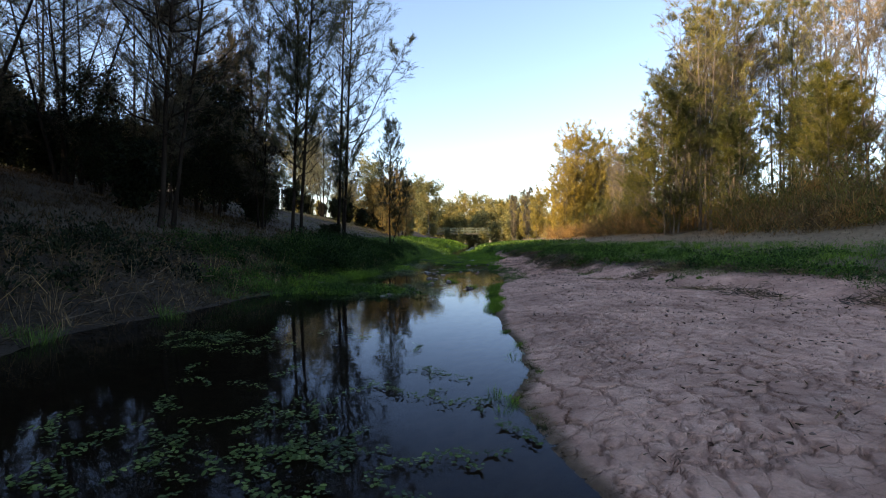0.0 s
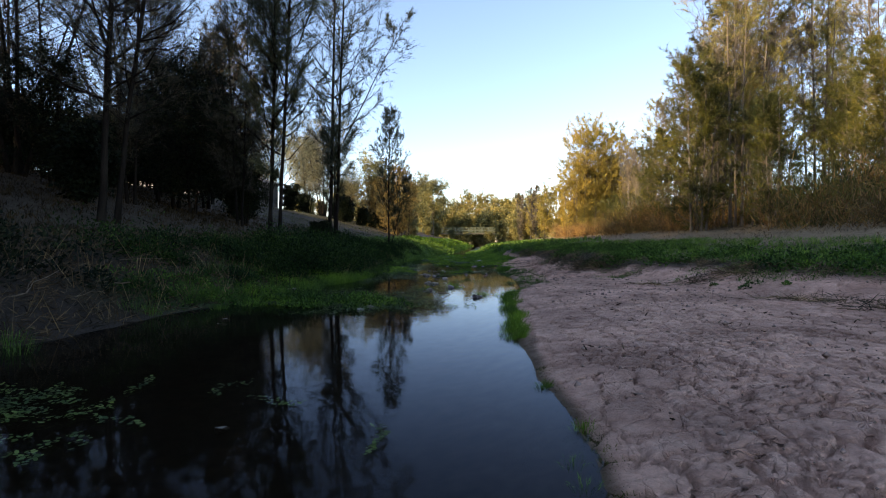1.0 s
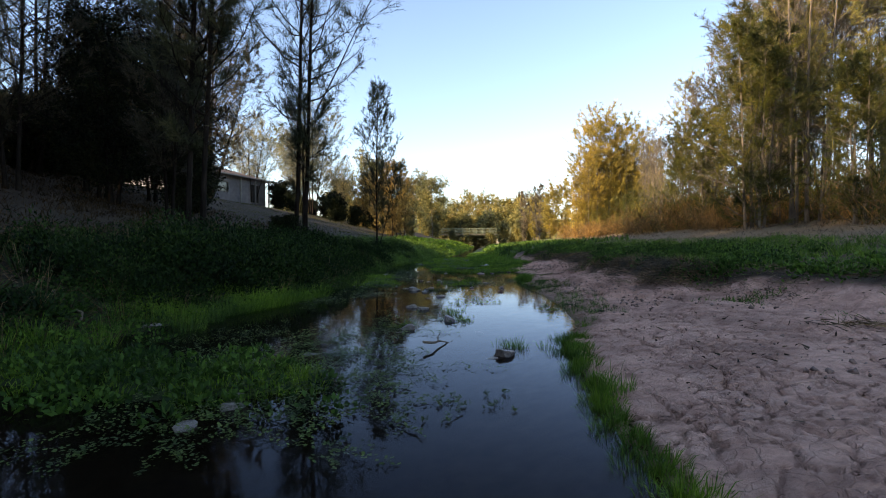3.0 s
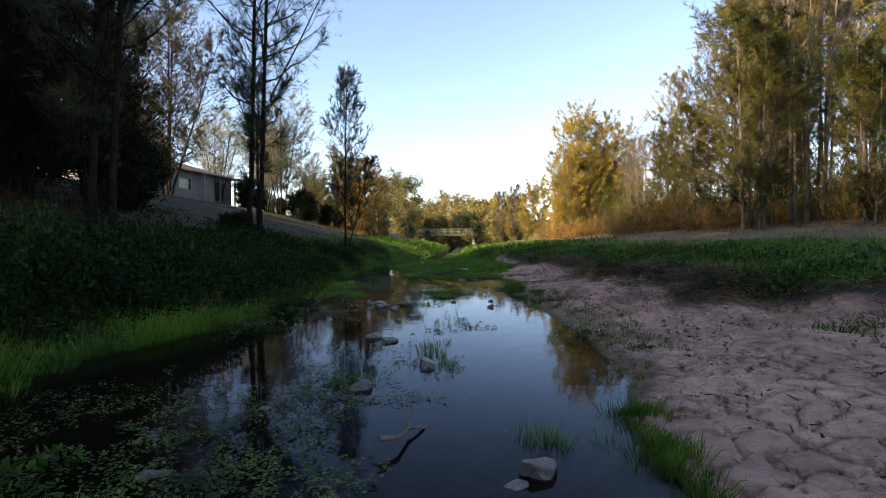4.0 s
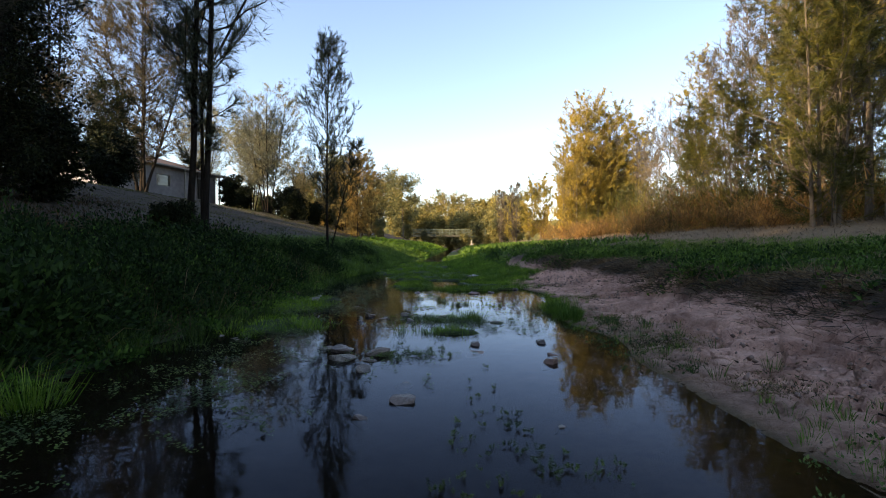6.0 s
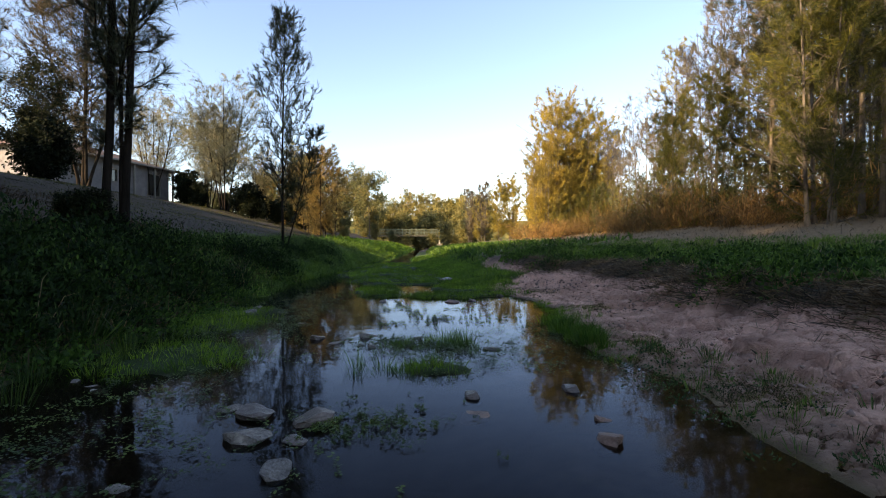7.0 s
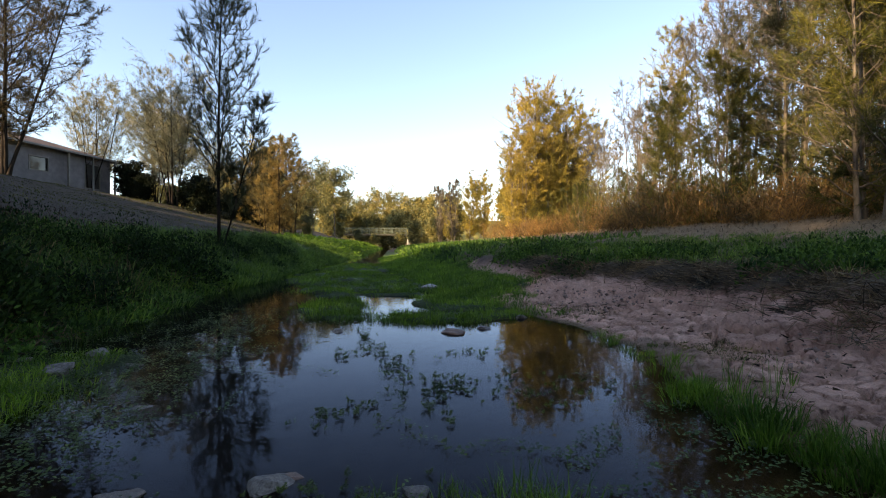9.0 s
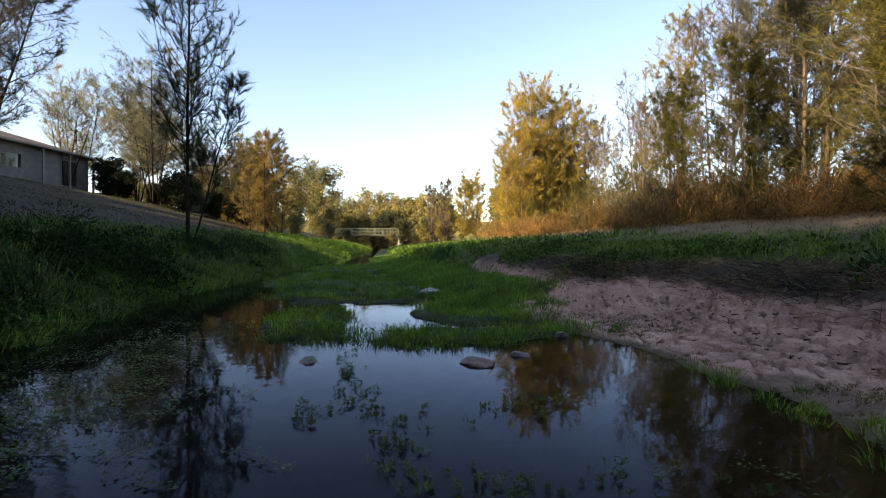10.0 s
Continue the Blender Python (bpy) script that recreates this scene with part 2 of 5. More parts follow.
def water_material():
    m, t, bsdf, out = blank("water")
    t.nodes.remove(bsdf)
    body = node(t, "ShaderNodeBsdfDiffuse")
    body.inputs["Color"].default_value = (0.012, 0.009, 0.006, 1)
    clear = t.nodes.new("ShaderNodeBsdfTransparent")
    clear.inputs["Color"].default_value = (0.5, 0.43, 0.33, 1)
    under = t.nodes.new("ShaderNodeMixShader")
    under.inputs[0].default_value = 0.45
    t.links.new(clear.outputs[0], under.inputs[1])
    t.links.new(body.outputs[0], under.inputs[2])
    gloss = node(t, "ShaderNodeBsdfGlossy", Roughness=0.025)
    gloss.inputs["Color"].default_value = (0.73, 0.81, 1, 1)
    fres = node(t, "ShaderNodeFresnel", IOR=1.125)
    mix = t.nodes.new("ShaderNodeMixShader")
    t.links.new(fres.outputs[0], mix.inputs[0])
    t.links.new(under.outputs[0], mix.inputs[1])
    t.links.new(gloss.outputs[0], mix.inputs[2])
    t.links.new(mix.outputs[0], out.inputs["Surface"])
    b = node(t, "ShaderNodeBump", Strength=0.05, Distance=0.02)
    t.links.new(noise_of(t, 7.0, 2, 0.5), b.inputs["Height"])
    for n in (gloss, fres):
        t.links.new(b.outputs[0], n.inputs["Normal"])
    return m


WATER = water_material()


# ---- helpers for meshes ----
def raw_mesh(name, verts, faces, material, smooth=False):
    """A mesh from arrays: verts (n, 3); faces (m, k), all with k corners."""
    me = bpy.data.meshes.new(name)
    verts, faces = np.asarray(verts, np.float32), np.asarray(faces, np.int32)
    k = faces.shape[1]
    me.vertices.add(len(verts))
    me.vertices.foreach_set("co", verts.ravel())
    me.loops.add(faces.size)
    me.loops.foreach_set("vertex_index", faces.ravel())
    me.polygons.add(len(faces))
    me.polygons.foreach_set("loop_start", np.arange(0, faces.size, k, dtype=np.int32))
    if smooth:
        me.polygons.foreach_set("use_smooth", np.ones(len(faces), bool))
    me.materials.append(material)
    me.update(calc_edges=True)
    return me


def part(name, bm, material, parent=None, label=""):
    """Links a bmesh, or a finished mesh, as one object under a thing or a part."""
    if isinstance(bm, bmesh.types.BMesh):
        me = bpy.data.meshes.new(name)
        bm.to_mesh(me)
        bm.free()
        me.materials.append(material)
    else:
        me = bm
    ob = new(name, me)
    ob.parent = parent
    return tagged(ob, label)


def box(bm, x0, x1, y0, y1, z0, z1, bevel=0.0):
    m = Matrix.Translation(((x0 + x1) / 2, (y0 + y1) / 2, (z0 + z1) / 2)) @ Matrix.Diagonal((x1 - x0, y1 - y0, z1 - z0, 1))
    made = bmesh.ops.create_cube(bm, size=1, matrix=m)["verts"]
    if bevel:
        edges = list({e for v in made for e in v.link_edges})
        bmesh.ops.bevel(bm, geom=edges, offset=bevel, segments=2, affect="EDGES", profile=0.5)
    return bm


def tubes(paths, sides=6):
    """Tapered tubes along paths of (points, radii): one array of verts and of quads."""
    V, F, base = [], [], 0
    for pts, rad in paths:
        pts, rad = np.asarray(pts, float), np.asarray(rad, float)
        n = len(pts)
        d = np.gradient(pts, axis=0)
        d /= np.linalg.norm(d, axis=1)[:, None] + 1e-9
        ref = np.where(np.abs(d[:, 2:3]) > 0.9, [[1.0, 0, 0]], [[0, 0, 1.0]])
        a = np.cross(d, ref)
        a /= np.linalg.norm(a, axis=1)[:, None] + 1e-9
        b = np.cross(d, a)
        ang = np.linspace(0, 2 * np.pi, sides, endpoint=False)
        ring = pts[:, None] + rad[:, None, None] * (a[:, None] * np.cos(ang)[None, :, None] + b[:, None] * np.sin(ang)[None, :, None])
        V.append(ring.reshape(-1, 3))
        i, j = np.meshgrid(np.arange(n - 1), np.arange(sides), indexing="ij")
        k = (j + 1) % sides
        F.append(base + np.stack([i * sides + j, i * sides + k, (i + 1) * sides + k, (i + 1) * sides + j], -1).reshape(-1, 4))
        base += n * sides
    return np.concatenate(V), np.concatenate(F)


def unit(v):
    return v / (np.linalg.norm(v, axis=-1, keepdims=True) + 1e-9)


def strands(root, way, length, width, rng, bend=0.0):
    """Blades or needles: a thin tapering blade each, of two triangles, bent towards the ground by bend."""
    n = len(root)
    side = unit(np.cross(way, rng.normal(size=(n, 3))))
    length, width = np.broadcast_to(length, n)[:, None], np.broadcast_to(width, n)[:, None]
    mid = root + way * length * 0.55
    tip = root + way * length + np.array([0, 0, -1.0]) * length * bend
    V = np.stack([root - side * width / 2, root + side * width / 2, mid + side * width * 0.35, tip, mid - side * width * 0.35], 1).reshape(-1, 3)
    i = np.arange(n)[:, None] * 5
    F = np.concatenate([np.concatenate([i, i + 1, i + 2, i + 4], 1)]), np.concatenate([i + 4, i + 2, i + 3], 1)
    tri = np.concatenate([F[0][:, [0, 1, 2]], F[0][:, [0, 2, 3]], F[1]])
    return V, tri


def needles(root, way, length, width, rng):
    """Single thin triangles, for crowns."""
    n = len(root)
    side = unit(np.cross(way, rng.normal(size=(n, 3))))
    length, width = np.broadcast_to(length, n)[:, None], np.broadcast_to(width, n)[:, None]
    V = np.stack([root - side * width / 2, root + side * width / 2, root + way * length], 1).reshape(-1, 3)
    return V, np.arange(n * 3).reshape(-1, 3)


def leaves(root, way, length, width, rng):
    """Flat pointed leaves of two triangles, folded a little along the middle."""
    n = len(root)
    side = unit(np.cross(way, rng.normal(size=(n, 3))))
    up = unit(np.cross(side, way))
    length, width = np.broadcast_to(length, n)[:, None], np.broadcast_to(width, n)[:, None]
    mid = root + way * length * 0.45
    V = np.stack([root, mid + side * width / 2 + up * width * 0.15, root + way * length, mid - side * width / 2 + up * width * 0.15], 1).reshape(-1, 3)
    i = np.arange(n)[:, None] * 4
    return V, np.concatenate([np.concatenate([i, i + 1, i + 2], 1), np.concatenate([i, i + 2, i + 3], 1)])


def fbm(x, y, scale, seed, octaves=3):
    """Smooth value noise, about -1 to 1, on arrays."""
    x, y = np.asarray(x, float), np.asarray(y, float)
    total, amp, norm = np.zeros(np.broadcast(x, y).shape), 1.0, 0.0
    for o in range(octaves):
        u, v = x / scale + 17.3 * o, y / scale - 9.1 * o
        i, j = np.floor(u).astype(np.int64), np.floor(v).astype(np.int64)
        a, b = u - i, v - j
        a, b = a * a * (3 - 2 * a), b * b * (3 - 2 * b)

        def h(p, q):
            s = np.sin((p * 127.1 + q * 311.7 + seed * 74.7 + o * 53.3) % 6283.0) * 43758.5453
            return (s - np.floor(s)) * 2 - 1

        total += amp * ((h(i, j) * (1 - a) + h(i + 1, j) * a) * (1 - b) + (h(i, j + 1) * (1 - a) + h(i + 1, j + 1) * a) * b)
        norm += amp
        amp, scale = amp * 0.5, scale * 0.5
    return total / norm


def smooth(a, b, x):
    s = np.clip((x - a) / (b - a), 0, 1)
    return s * s * (3 - 2 * s)


# ---- the lie of the land ----
SHORE_Y = (-30, 0, 2, 2.6, 3.2, 3.9, 5.1, 7, 8.9, 10, 11, 12.3, 14, 15.6, 16.6, 17.5, 18.5, 20, 21, 22, 25, 30, 36, 44, 60, 90, 125, 400)
SHORE_R = (1.2, 0.9, 0.62, 0.48, 0.40, 0.64, 0.70, 0.69, 0.88, 1.0, 1.12, 1.5, 1.66, 1.62, 1.85, 1.72, 1.75, 2.25, 2.2, 2.05, 1.5, 1.2, 1.3, 1.6, 2.8, 5.0, 8.5, 20)
LEFT_Y = (-30, 0, 4, 5.5, 7, 8.7, 9.5, 11, 13, 14.4, 15.3, 16.6, 18, 19, 20.5, 22.3, 23.3, 26.8, 33, 44, 60, 90, 125, 400)
LEFT_X = (-3.4, -3.5, -3.65, -4.0, -3.6, -3.4, -3.1, -2.9, -2.75, -2.35, -2.15, -2.15, -2.0, -1.95, -1.95, -2.0, -2.1, -1.8, -1.15, -0.3, 1.0, 3.0, 6.0, 16)
BANK_Y = (-30, 4, 8, 11, 13, 14.5, 17, 20, 24, 30, 40, 60, 125, 400)
BANK_X = (9.0, 8.2, 6.3, 5.0, 4.1, 3.75, 3.8, 4.15, 4.0, 3.3, 3.2, 4.6, 10.5, 22)
# low grassy islands: x, y, half width, half length, height
ISLANDS = [(1.05, 21.75, 1.0, 0.4, 0.07), (0.0, 22.7, 0.45, 0.95, 0.06), (1.75, 23.3, 0.75, 1.2, 0.08), (0.6, 25.7, 1.4, 1.5, 0.09), (0.1, 28.5, 1.3, 2.6, 0.10), (0.35, 33.5, 1.2, 3.0, 0.10), (0.42, 16.98, 0.3, 0.18, 0.05),
           (-1.35, 9.9, 0.75, 0.55, 0.05), (-2.3, 10.1, 0.8, 0.45, 0.06), (-1.35, 17.5, 0.5, 0.6, 0.05), (-1.65, 19.6, 0.55, 1.0, 0.03), (0.62, 10.95, 0.16, 0.1, -0.06)]


def shore_right(y):
    return np.interp(y, SHORE_Y, SHORE_R) + 0.07 * fbm(y, 0 * y, 0.7, 3)


def shore_left(y):
    return np.interp(y, LEFT_Y, LEFT_X) + 0.12 * fbm(y, 0 * y, 0.9, 5)


def mud_edge(y):
    return np.maximum(shore_right(y), np.interp(y, (21, 24, 30, 40), (0.0, 2.7, 3.0, 4.0)) + 0.3 * fbm(y, 0 * y, 1.1, 14))


def lip(y):
    return np.interp(y, BANK_Y, BANK_X) + 0.3 * fbm(y, 0 * y, 1.6, 8) + 0.16 * fbm(y, 0 * y, 0.5, 18)


def land(x, y, rough=True):
    """Height of the ground, without cracks."""
    x, y = np.asarray(x, float), np.asarray(y, float)
    r, l, b = shore_right(y), shore_left(y), lip(y)
    u, v = x - r, l - x
    s = np.clip(u / np.maximum(b - r, 0.3), 0, 1)
    right = 0.16 * np.clip(u, 0, 1.2) ** 0.8 * 0.85 + 0.04 * np.clip(s - 0.3, 0, 1) + 0.30 * smooth(0.66, 1.0, s)
    beyond = np.clip(x - b, 0, None)
    right = right + np.interp(beyond, (0, 1.5, 4, 8, 12, 25, 60, 300), (0, 0.12, 0.38, 0.85, 1.25, 2.0, 3.0, 5.0))
    left = np.interp(v, (0, 0.3, 1, 2, 3, 6, 10, 16, 24, 60, 300), (0, 0.06, 0.38, 0.76, 1.0, 1.65, 2.6, 4.1, 5.3, 8.0, 10.0))
    inside = np.minimum(-u, -v)
    shelf = 0.7 + 1.5 * smooth(10.5, 13, y) * (1 - smooth(21, 24, y)) * smooth(-1.6, -0.6, u)
    bed = -0.30 * (1 - np.exp(-np.clip(inside, 0, None) / shelf))
    z = np.where(u > 0, right, np.where(v > 0, left, bed))
    for cx, cy, rx, ry, h in ISLANDS:
        q = np.sqrt(((x - cx) / rx) ** 2 + ((y - cy) / ry) ** 2) + 0.6 * fbm(x, y, 0.55, 11, 3)
        z = np.where(inside > 0, np.maximum(z, -0.3 + (0.4 * h + 0.3) * (1 - smooth(0.7, 1.5, q))), z)
    if rough:
        dryland = np.clip(z * 6, 0, 1)
        z = z + dryland * (0.035 * fbm(x, y, 0.8, 21) + 0.09 * fbm(x, y, 4.0, 22) * smooth(0.4, 1.2, z))
    return z


def crack_depth(x, y, cell, seed):
    """Distance to the nearest crack of a jittered grid of mud plates, and a number of its own for each plate."""
    wx, wy = x + 0.10 * fbm(x, y, 0.22, seed + 1), y + 0.10 * fbm(x, y, 0.22, seed + 2)
    i, j = np.floor(wx / cell), np.floor(wy / cell)
    f1, f2, own = np.full(x.shape, 9.0), np.full(x.shape, 9.0), np.zeros(x.shape)
    for di in (-1, 0, 1):
        for dj in (-1, 0, 1):
            p, q = i + di, j + dj
            a = np.sin((p * 127.1 + q * 311.7 + seed) % 6283.0) * 43758.5453
            c = np.sin((p * 269.5 + q * 183.3 + seed) % 6283.0) * 43758.5453
            d = np.hypot((p + 0.15 + 0.7 * (a - np.floor(a))) * cell - wx, (q + 0.15 + 0.7 * (c - np.floor(c))) * cell - wy)
            f2 = np.minimum(f2, np.maximum(f1, d))
            own = np.where(d < f1, np.modf(np.abs(a) * 0.37)[0] - 0.5, own)
            f1 = np.minimum(f1, d)
    return f2 - f1, own


def spread(start, stop, step, grow, limit):
    out = [start]
    while abs(out[-1] - stop) > step and (out[-1] - stop) * (out[0] - stop) > 0:
        out.append(out[-1] + math.copysign(step, stop - start))
        step = min(step * grow, limit)
    return out


def build_ground():
    xs = sorted(set(np.round(spread(0.35, 2.5, 0.017, 1.0, 1) + spread(2.5, 4.4, 0.019, 1.0, 1) + spread(4.4, 9.0, 0.025, 1.03, 1) + spread(9.0, 2500, 0.3, 1.12, 200)
                             + spread(0.35, -5.0, 0.09, 1.02, 0.2) + spread(-5.0, -2500, 0.25, 1.12, 200), 4)))
    ys = sorted(set(np.round(spread(1.9, 8.0, 0.016, 1.0, 1) + spread(8.0, 20.0, 0.019, 1.0, 1) + spread(20.0, 22.0, 0.03, 1.0, 1) + spread(22.0, 45.0, 0.04, 1.04, 0.5) + spread(45, 3000, 0.5, 1.12, 200)
                             + spread(1.9, -2000, 0.08, 1.15, 200), 4)))
    X, Y = np.meshgrid(np.array(xs), np.array(ys))
    r, l, b = shore_right(Y), shore_left(Y), lip(Y)
    Z = land(X, Y)
    jag = 0.35 * fbm(X, Y, 0.9, 31)
    inner = mud_edge(Y)
    mud = smooth(-0.05, 0.12, X - inner) * (1 - smooth(-0.6, -0.1, X - b + 1.3 * jag)) * (1 - smooth(24, 40, Y))
    near = (mud > 0.02) & (Y > -2) & (Y < 26) & (X < 9)
    Zc = np.zeros_like(Z)
    x, y = X[near], Y[near]
    (big, own), (small, own2) = crack_depth(x, y, 0.23, 5.0), crack_depth(x, y, 0.105, 9.0)
    wide = smooth(11.5, 15.5, y) * smooth(0.08, 0.5, x - shore_right(y))
    gate = 0.45 + 0.55 * smooth(-0.25, 0.2, fbm(x, y, 0.45, 41))
    gate2 = smooth(-0.1 - 0.25 * wide, 0.3 - 0.2 * wide, fbm(x, y, 0.6, 42))
    Zc[near] = -(0.056 + 0.03 * wide) * (1 - smooth(0.004, 0.019 + 0.006 * wide, big)) * gate - (0.034 + 0.008 * wide) * (1 - smooth(0.002, 0.014 + 0.002 * wide, small)) * gate2
    slab, own3 = crack_depth(x, y, 0.36, 13.0)
    Zc[near] -= wide * 0.12 * (1 - smooth(0.005, 0.034, slab)) * (0.45 + 0.55 * smooth(-0.2, 0.2, fbm(x, y, 0.7, 48)))
    Zc[near] += wide * 0.014 * own3 * smooth(0.0, 0.06, slab)
    Zc[near] += (0.010 + 0.006 * wide) * own * smooth(0.0, 0.03, big) + 0.006 * own2 * gate2 * smooth(0.0, 0.02, small)
    Zc[near] += 0.006 * fbm(x, y, 0.06, 43, 3) + 0.014 * fbm(x, y, 0.35, 47, 2)
    clods = smooth(11.0, 15.0, y) * smooth(0.25, 0.8, x - shore_right(y))
    Zc[near] += clods * (0.010 * np.abs(fbm(x, y, 0.30, 44, 3)) * 2 + 0.009 * fbm(x, y, 0.09, 45, 2) - 0.008)
    # low broken ledges towards the lip
    ledge = fbm(x, y, 0.8, 46, 3) + (x - lip(y)) * 0.9 + 0.9
    Zc[near] += clods * 0.055 * (smooth(0.0, 0.06, ledge) + smooth(0.35, 0.41, ledge) - 1)
    Z = Z + Zc * mud
    n, m = X.shape
    i, j = np.meshgrid(np.arange(n - 1), np.arange(m - 1), indexing="ij")
    F = np.stack([i * m + j, i * m + j + 1, (i + 1) * m + j + 1, (i + 1) * m + j], -1).reshape(-1, 4)
    me = raw_mesh("ground", np.stack([X, Y, Z], -1).reshape(-1, 3), F, GROUND, True)
    dry = np.maximum(smooth(2.6, 4.6, X - b + 2 * jag), 0.4 * smooth(-0.5, 0.2, X - b)) + 0.1 * smooth(1.9, 3.6, l - X + 2 * jag)
    lawn = smooth(17, 22, l - X) * smooth(30, 40, Y) * 0.8
    bed = smooth(0.03, -0.05, Z + 0.02 * jag)
    silt = smooth(-1.1, -0.15, X - r + 0.6 * jag) * (0.6 + 0.4 * smooth(10.5, 13, Y)) * (1 - smooth(21, 24, Y))
    moss = np.clip(smooth(-0.02, 0.02, Z) * smooth(0.06, -0.04, X - inner) * smooth(1.6, 0.5, l - X) * smooth(8, 10, Y), 0, 1) * (1 - mud)
    wet = 1 - smooth(0.0, 0.07 + 0.6 * smooth(11, 14, Y) * (1 - smooth(18, 20, Y)), X - r + (0.3 + 0.9 * smooth(11, 14, Y)) * jag - 0.04)
    for name, values in (("mud", mud), ("wet", wet), ("worn", smooth(11, 15, Y)), ("dry", np.clip(dry, 0, 1) * (1 - mud)), ("bed", bed), ("lawn", lawn), ("silt", silt), ("moss", moss)):
        me.attributes.new(name, "FLOAT", "POINT").data.foreach_set("value", np.ascontiguousarray(values, np.float32).ravel())
    tagged(new("ground", me), "creek banks of cracked mud, soil and dry turf", "ground", kind="structure")


build_ground()

water_bm = bmesh.new()
for x0, x1, y0, y1 in ((-6.0, 4.0, -30, 60), (-2, 14, 60, 160)):
    vs = [water_bm.verts.new(p) for p in ((x0, y0, 0), (x1, y0, 0), (x1, y1, 0), (x0, y1, 0))]
    water_bm.faces.new(vs)
bmesh.ops.remove_doubles(water_bm, verts=water_bm.verts, dist=1e-4)
tagged(part("water", water_bm, WATER), "still dark creek water mirroring trees and sky", "water", kind="structure")


# ---- trees ----
def noise3(p, scale, seed):
    """Smooth noise on points in space, from three slanted slices."""
    x, y, z = p[:, 0], p[:, 1], p[:, 2]
    return (fbm(x + 0.6 * z, y - 0.5 * z, scale, seed, 2) + fbm(y + 0.7 * z, z - 0.4 * x, scale, seed + 5, 2) + fbm(z + 0.5 * x, x - 0.6 * y, scale, seed + 9, 2)) / 1.7


def skeleton(seed, height, stems, profile, limbs, rise, curl, sprays, spray, thick, wander=0.02):
    """Stems with limbs that curve upwards and side shoots along them. stems: (dx, dy, lean x, lean y, share of the height);
    profile: heights along the stem, and the reach of the limbs there, both as shares. A sixth number in a stem is the height from which it leans."""
    rng = np.random.default_rng(seed)
    trunks, arms, twigs = [], [], []
    for dx, dy, lx, ly, share, *fork in stems:
        h, n = height * share, 18
        z = np.linspace(0, h, n)
        rise_from = np.maximum(z - (fork[0] if fork else 0), 0)
        wob = np.cumsum(rng.normal(0, wander * h / n, (n, 2)), 0)
        stem = np.column_stack([dx + lx * rise_from + wob[:, 0] - wob[0, 0], dy + ly * rise_from + wob[:, 1] - wob[0, 1], z])
        stem[0, 2] = -0.2
        rad = thick * h * (1 - 0.9 * np.linspace(0, 1, n) ** 0.8) + 0.004
        rad[0] *= 1.4
        trunks.append((stem, rad))
        m = max(4, int(limbs * share ** 2 / sum(s[4] ** 2 for s in stems)))
        turn = rng.uniform(0, 6.28)
        for i in range(m):
            q = profile[0][0] + (0.985 - profile[0][0]) * (i + rng.uniform(0, 1)) / m
            p = np.array([np.interp(q * h, z, stem[:, k]) for k in range(3)])
            ln = height * share * np.interp(q, *profile) * rng.uniform(0.65, 1.7)
            turn += 2.4 + rng.normal(0, 0.5)
            out = np.array([np.cos(turn), np.sin(turn), 0])
            k = 6
            a = np.minimum(rise * rng.uniform(0.7, 1.25) + curl * np.linspace(0, 1, k - 1), 1.45)
            step = ln / (k - 1) * (np.outer(np.cos(a), out) + np.outer(np.sin(a), [0, 0, 1.0]) + rng.normal(0, 0.12, (k - 1, 3)))
            path = np.vstack([p, p + np.cumsum(step, 0)])
            r0 = min(0.5 * np.interp(q * h, z, rad), 0.011 * ln + 0.004)
            f = np.linspace(0, 1, k)
            arms.append((path, r0 * (1 - 0.85 * f)))
            for j in range(sprays):
                g = rng.uniform(0.12, 1.0)
                pp = np.array([np.interp(g, f, path[:, c]) for c in range(3)])
                i0 = min(int(g * (k - 1)), k - 2)
                d = unit(unit(path[i0 + 1] - path[i0]) + rng.normal(0, 0.62, 3) * (1.15 - 0.5 * g))
                tl = min(max(ln * spray * rng.uniform(0.6, 1.2) * (1.2 - 0.6 * g), 0.25), 1.3)
                tw = pp + np.outer(np.linspace(0, 1, 4), d * tl)
                tw[1:] += rng.normal(0, 0.05 * tl, (3, 3))
                twigs.append((tw, np.linspace(0.0045, 0.0015, 4) * (0.6 + height / 25)))
    return trunks, arms, twigs, rng


def along(paths, per, rng):
    """Random points on paths with the local direction."""
    P = np.array([p[0][[0, 1, 2, 3]] if len(p[0]) == 4 else p[0][[2, 3, 4, 5]] for p in paths])
    n = len(P)
    idx = np.repeat(np.arange(n), per)
    f = rng.uniform(0.1, 3.0, n * per)
    i = np.minimum(f.astype(int), 2)
    w = (f - i)[:, None]
    pt = P[idx, i] * (1 - w) + P[idx, i + 1] * w
    return pt, unit(P[idx, i + 1] - P[idx, i])


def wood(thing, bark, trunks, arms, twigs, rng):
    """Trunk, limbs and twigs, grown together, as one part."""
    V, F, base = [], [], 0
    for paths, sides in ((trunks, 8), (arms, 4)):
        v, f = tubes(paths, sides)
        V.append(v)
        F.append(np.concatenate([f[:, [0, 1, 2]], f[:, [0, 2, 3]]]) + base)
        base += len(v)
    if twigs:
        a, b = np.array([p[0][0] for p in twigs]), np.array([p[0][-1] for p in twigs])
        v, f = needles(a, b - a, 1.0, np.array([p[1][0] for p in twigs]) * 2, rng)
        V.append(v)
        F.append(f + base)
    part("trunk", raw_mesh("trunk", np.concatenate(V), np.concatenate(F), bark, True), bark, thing)


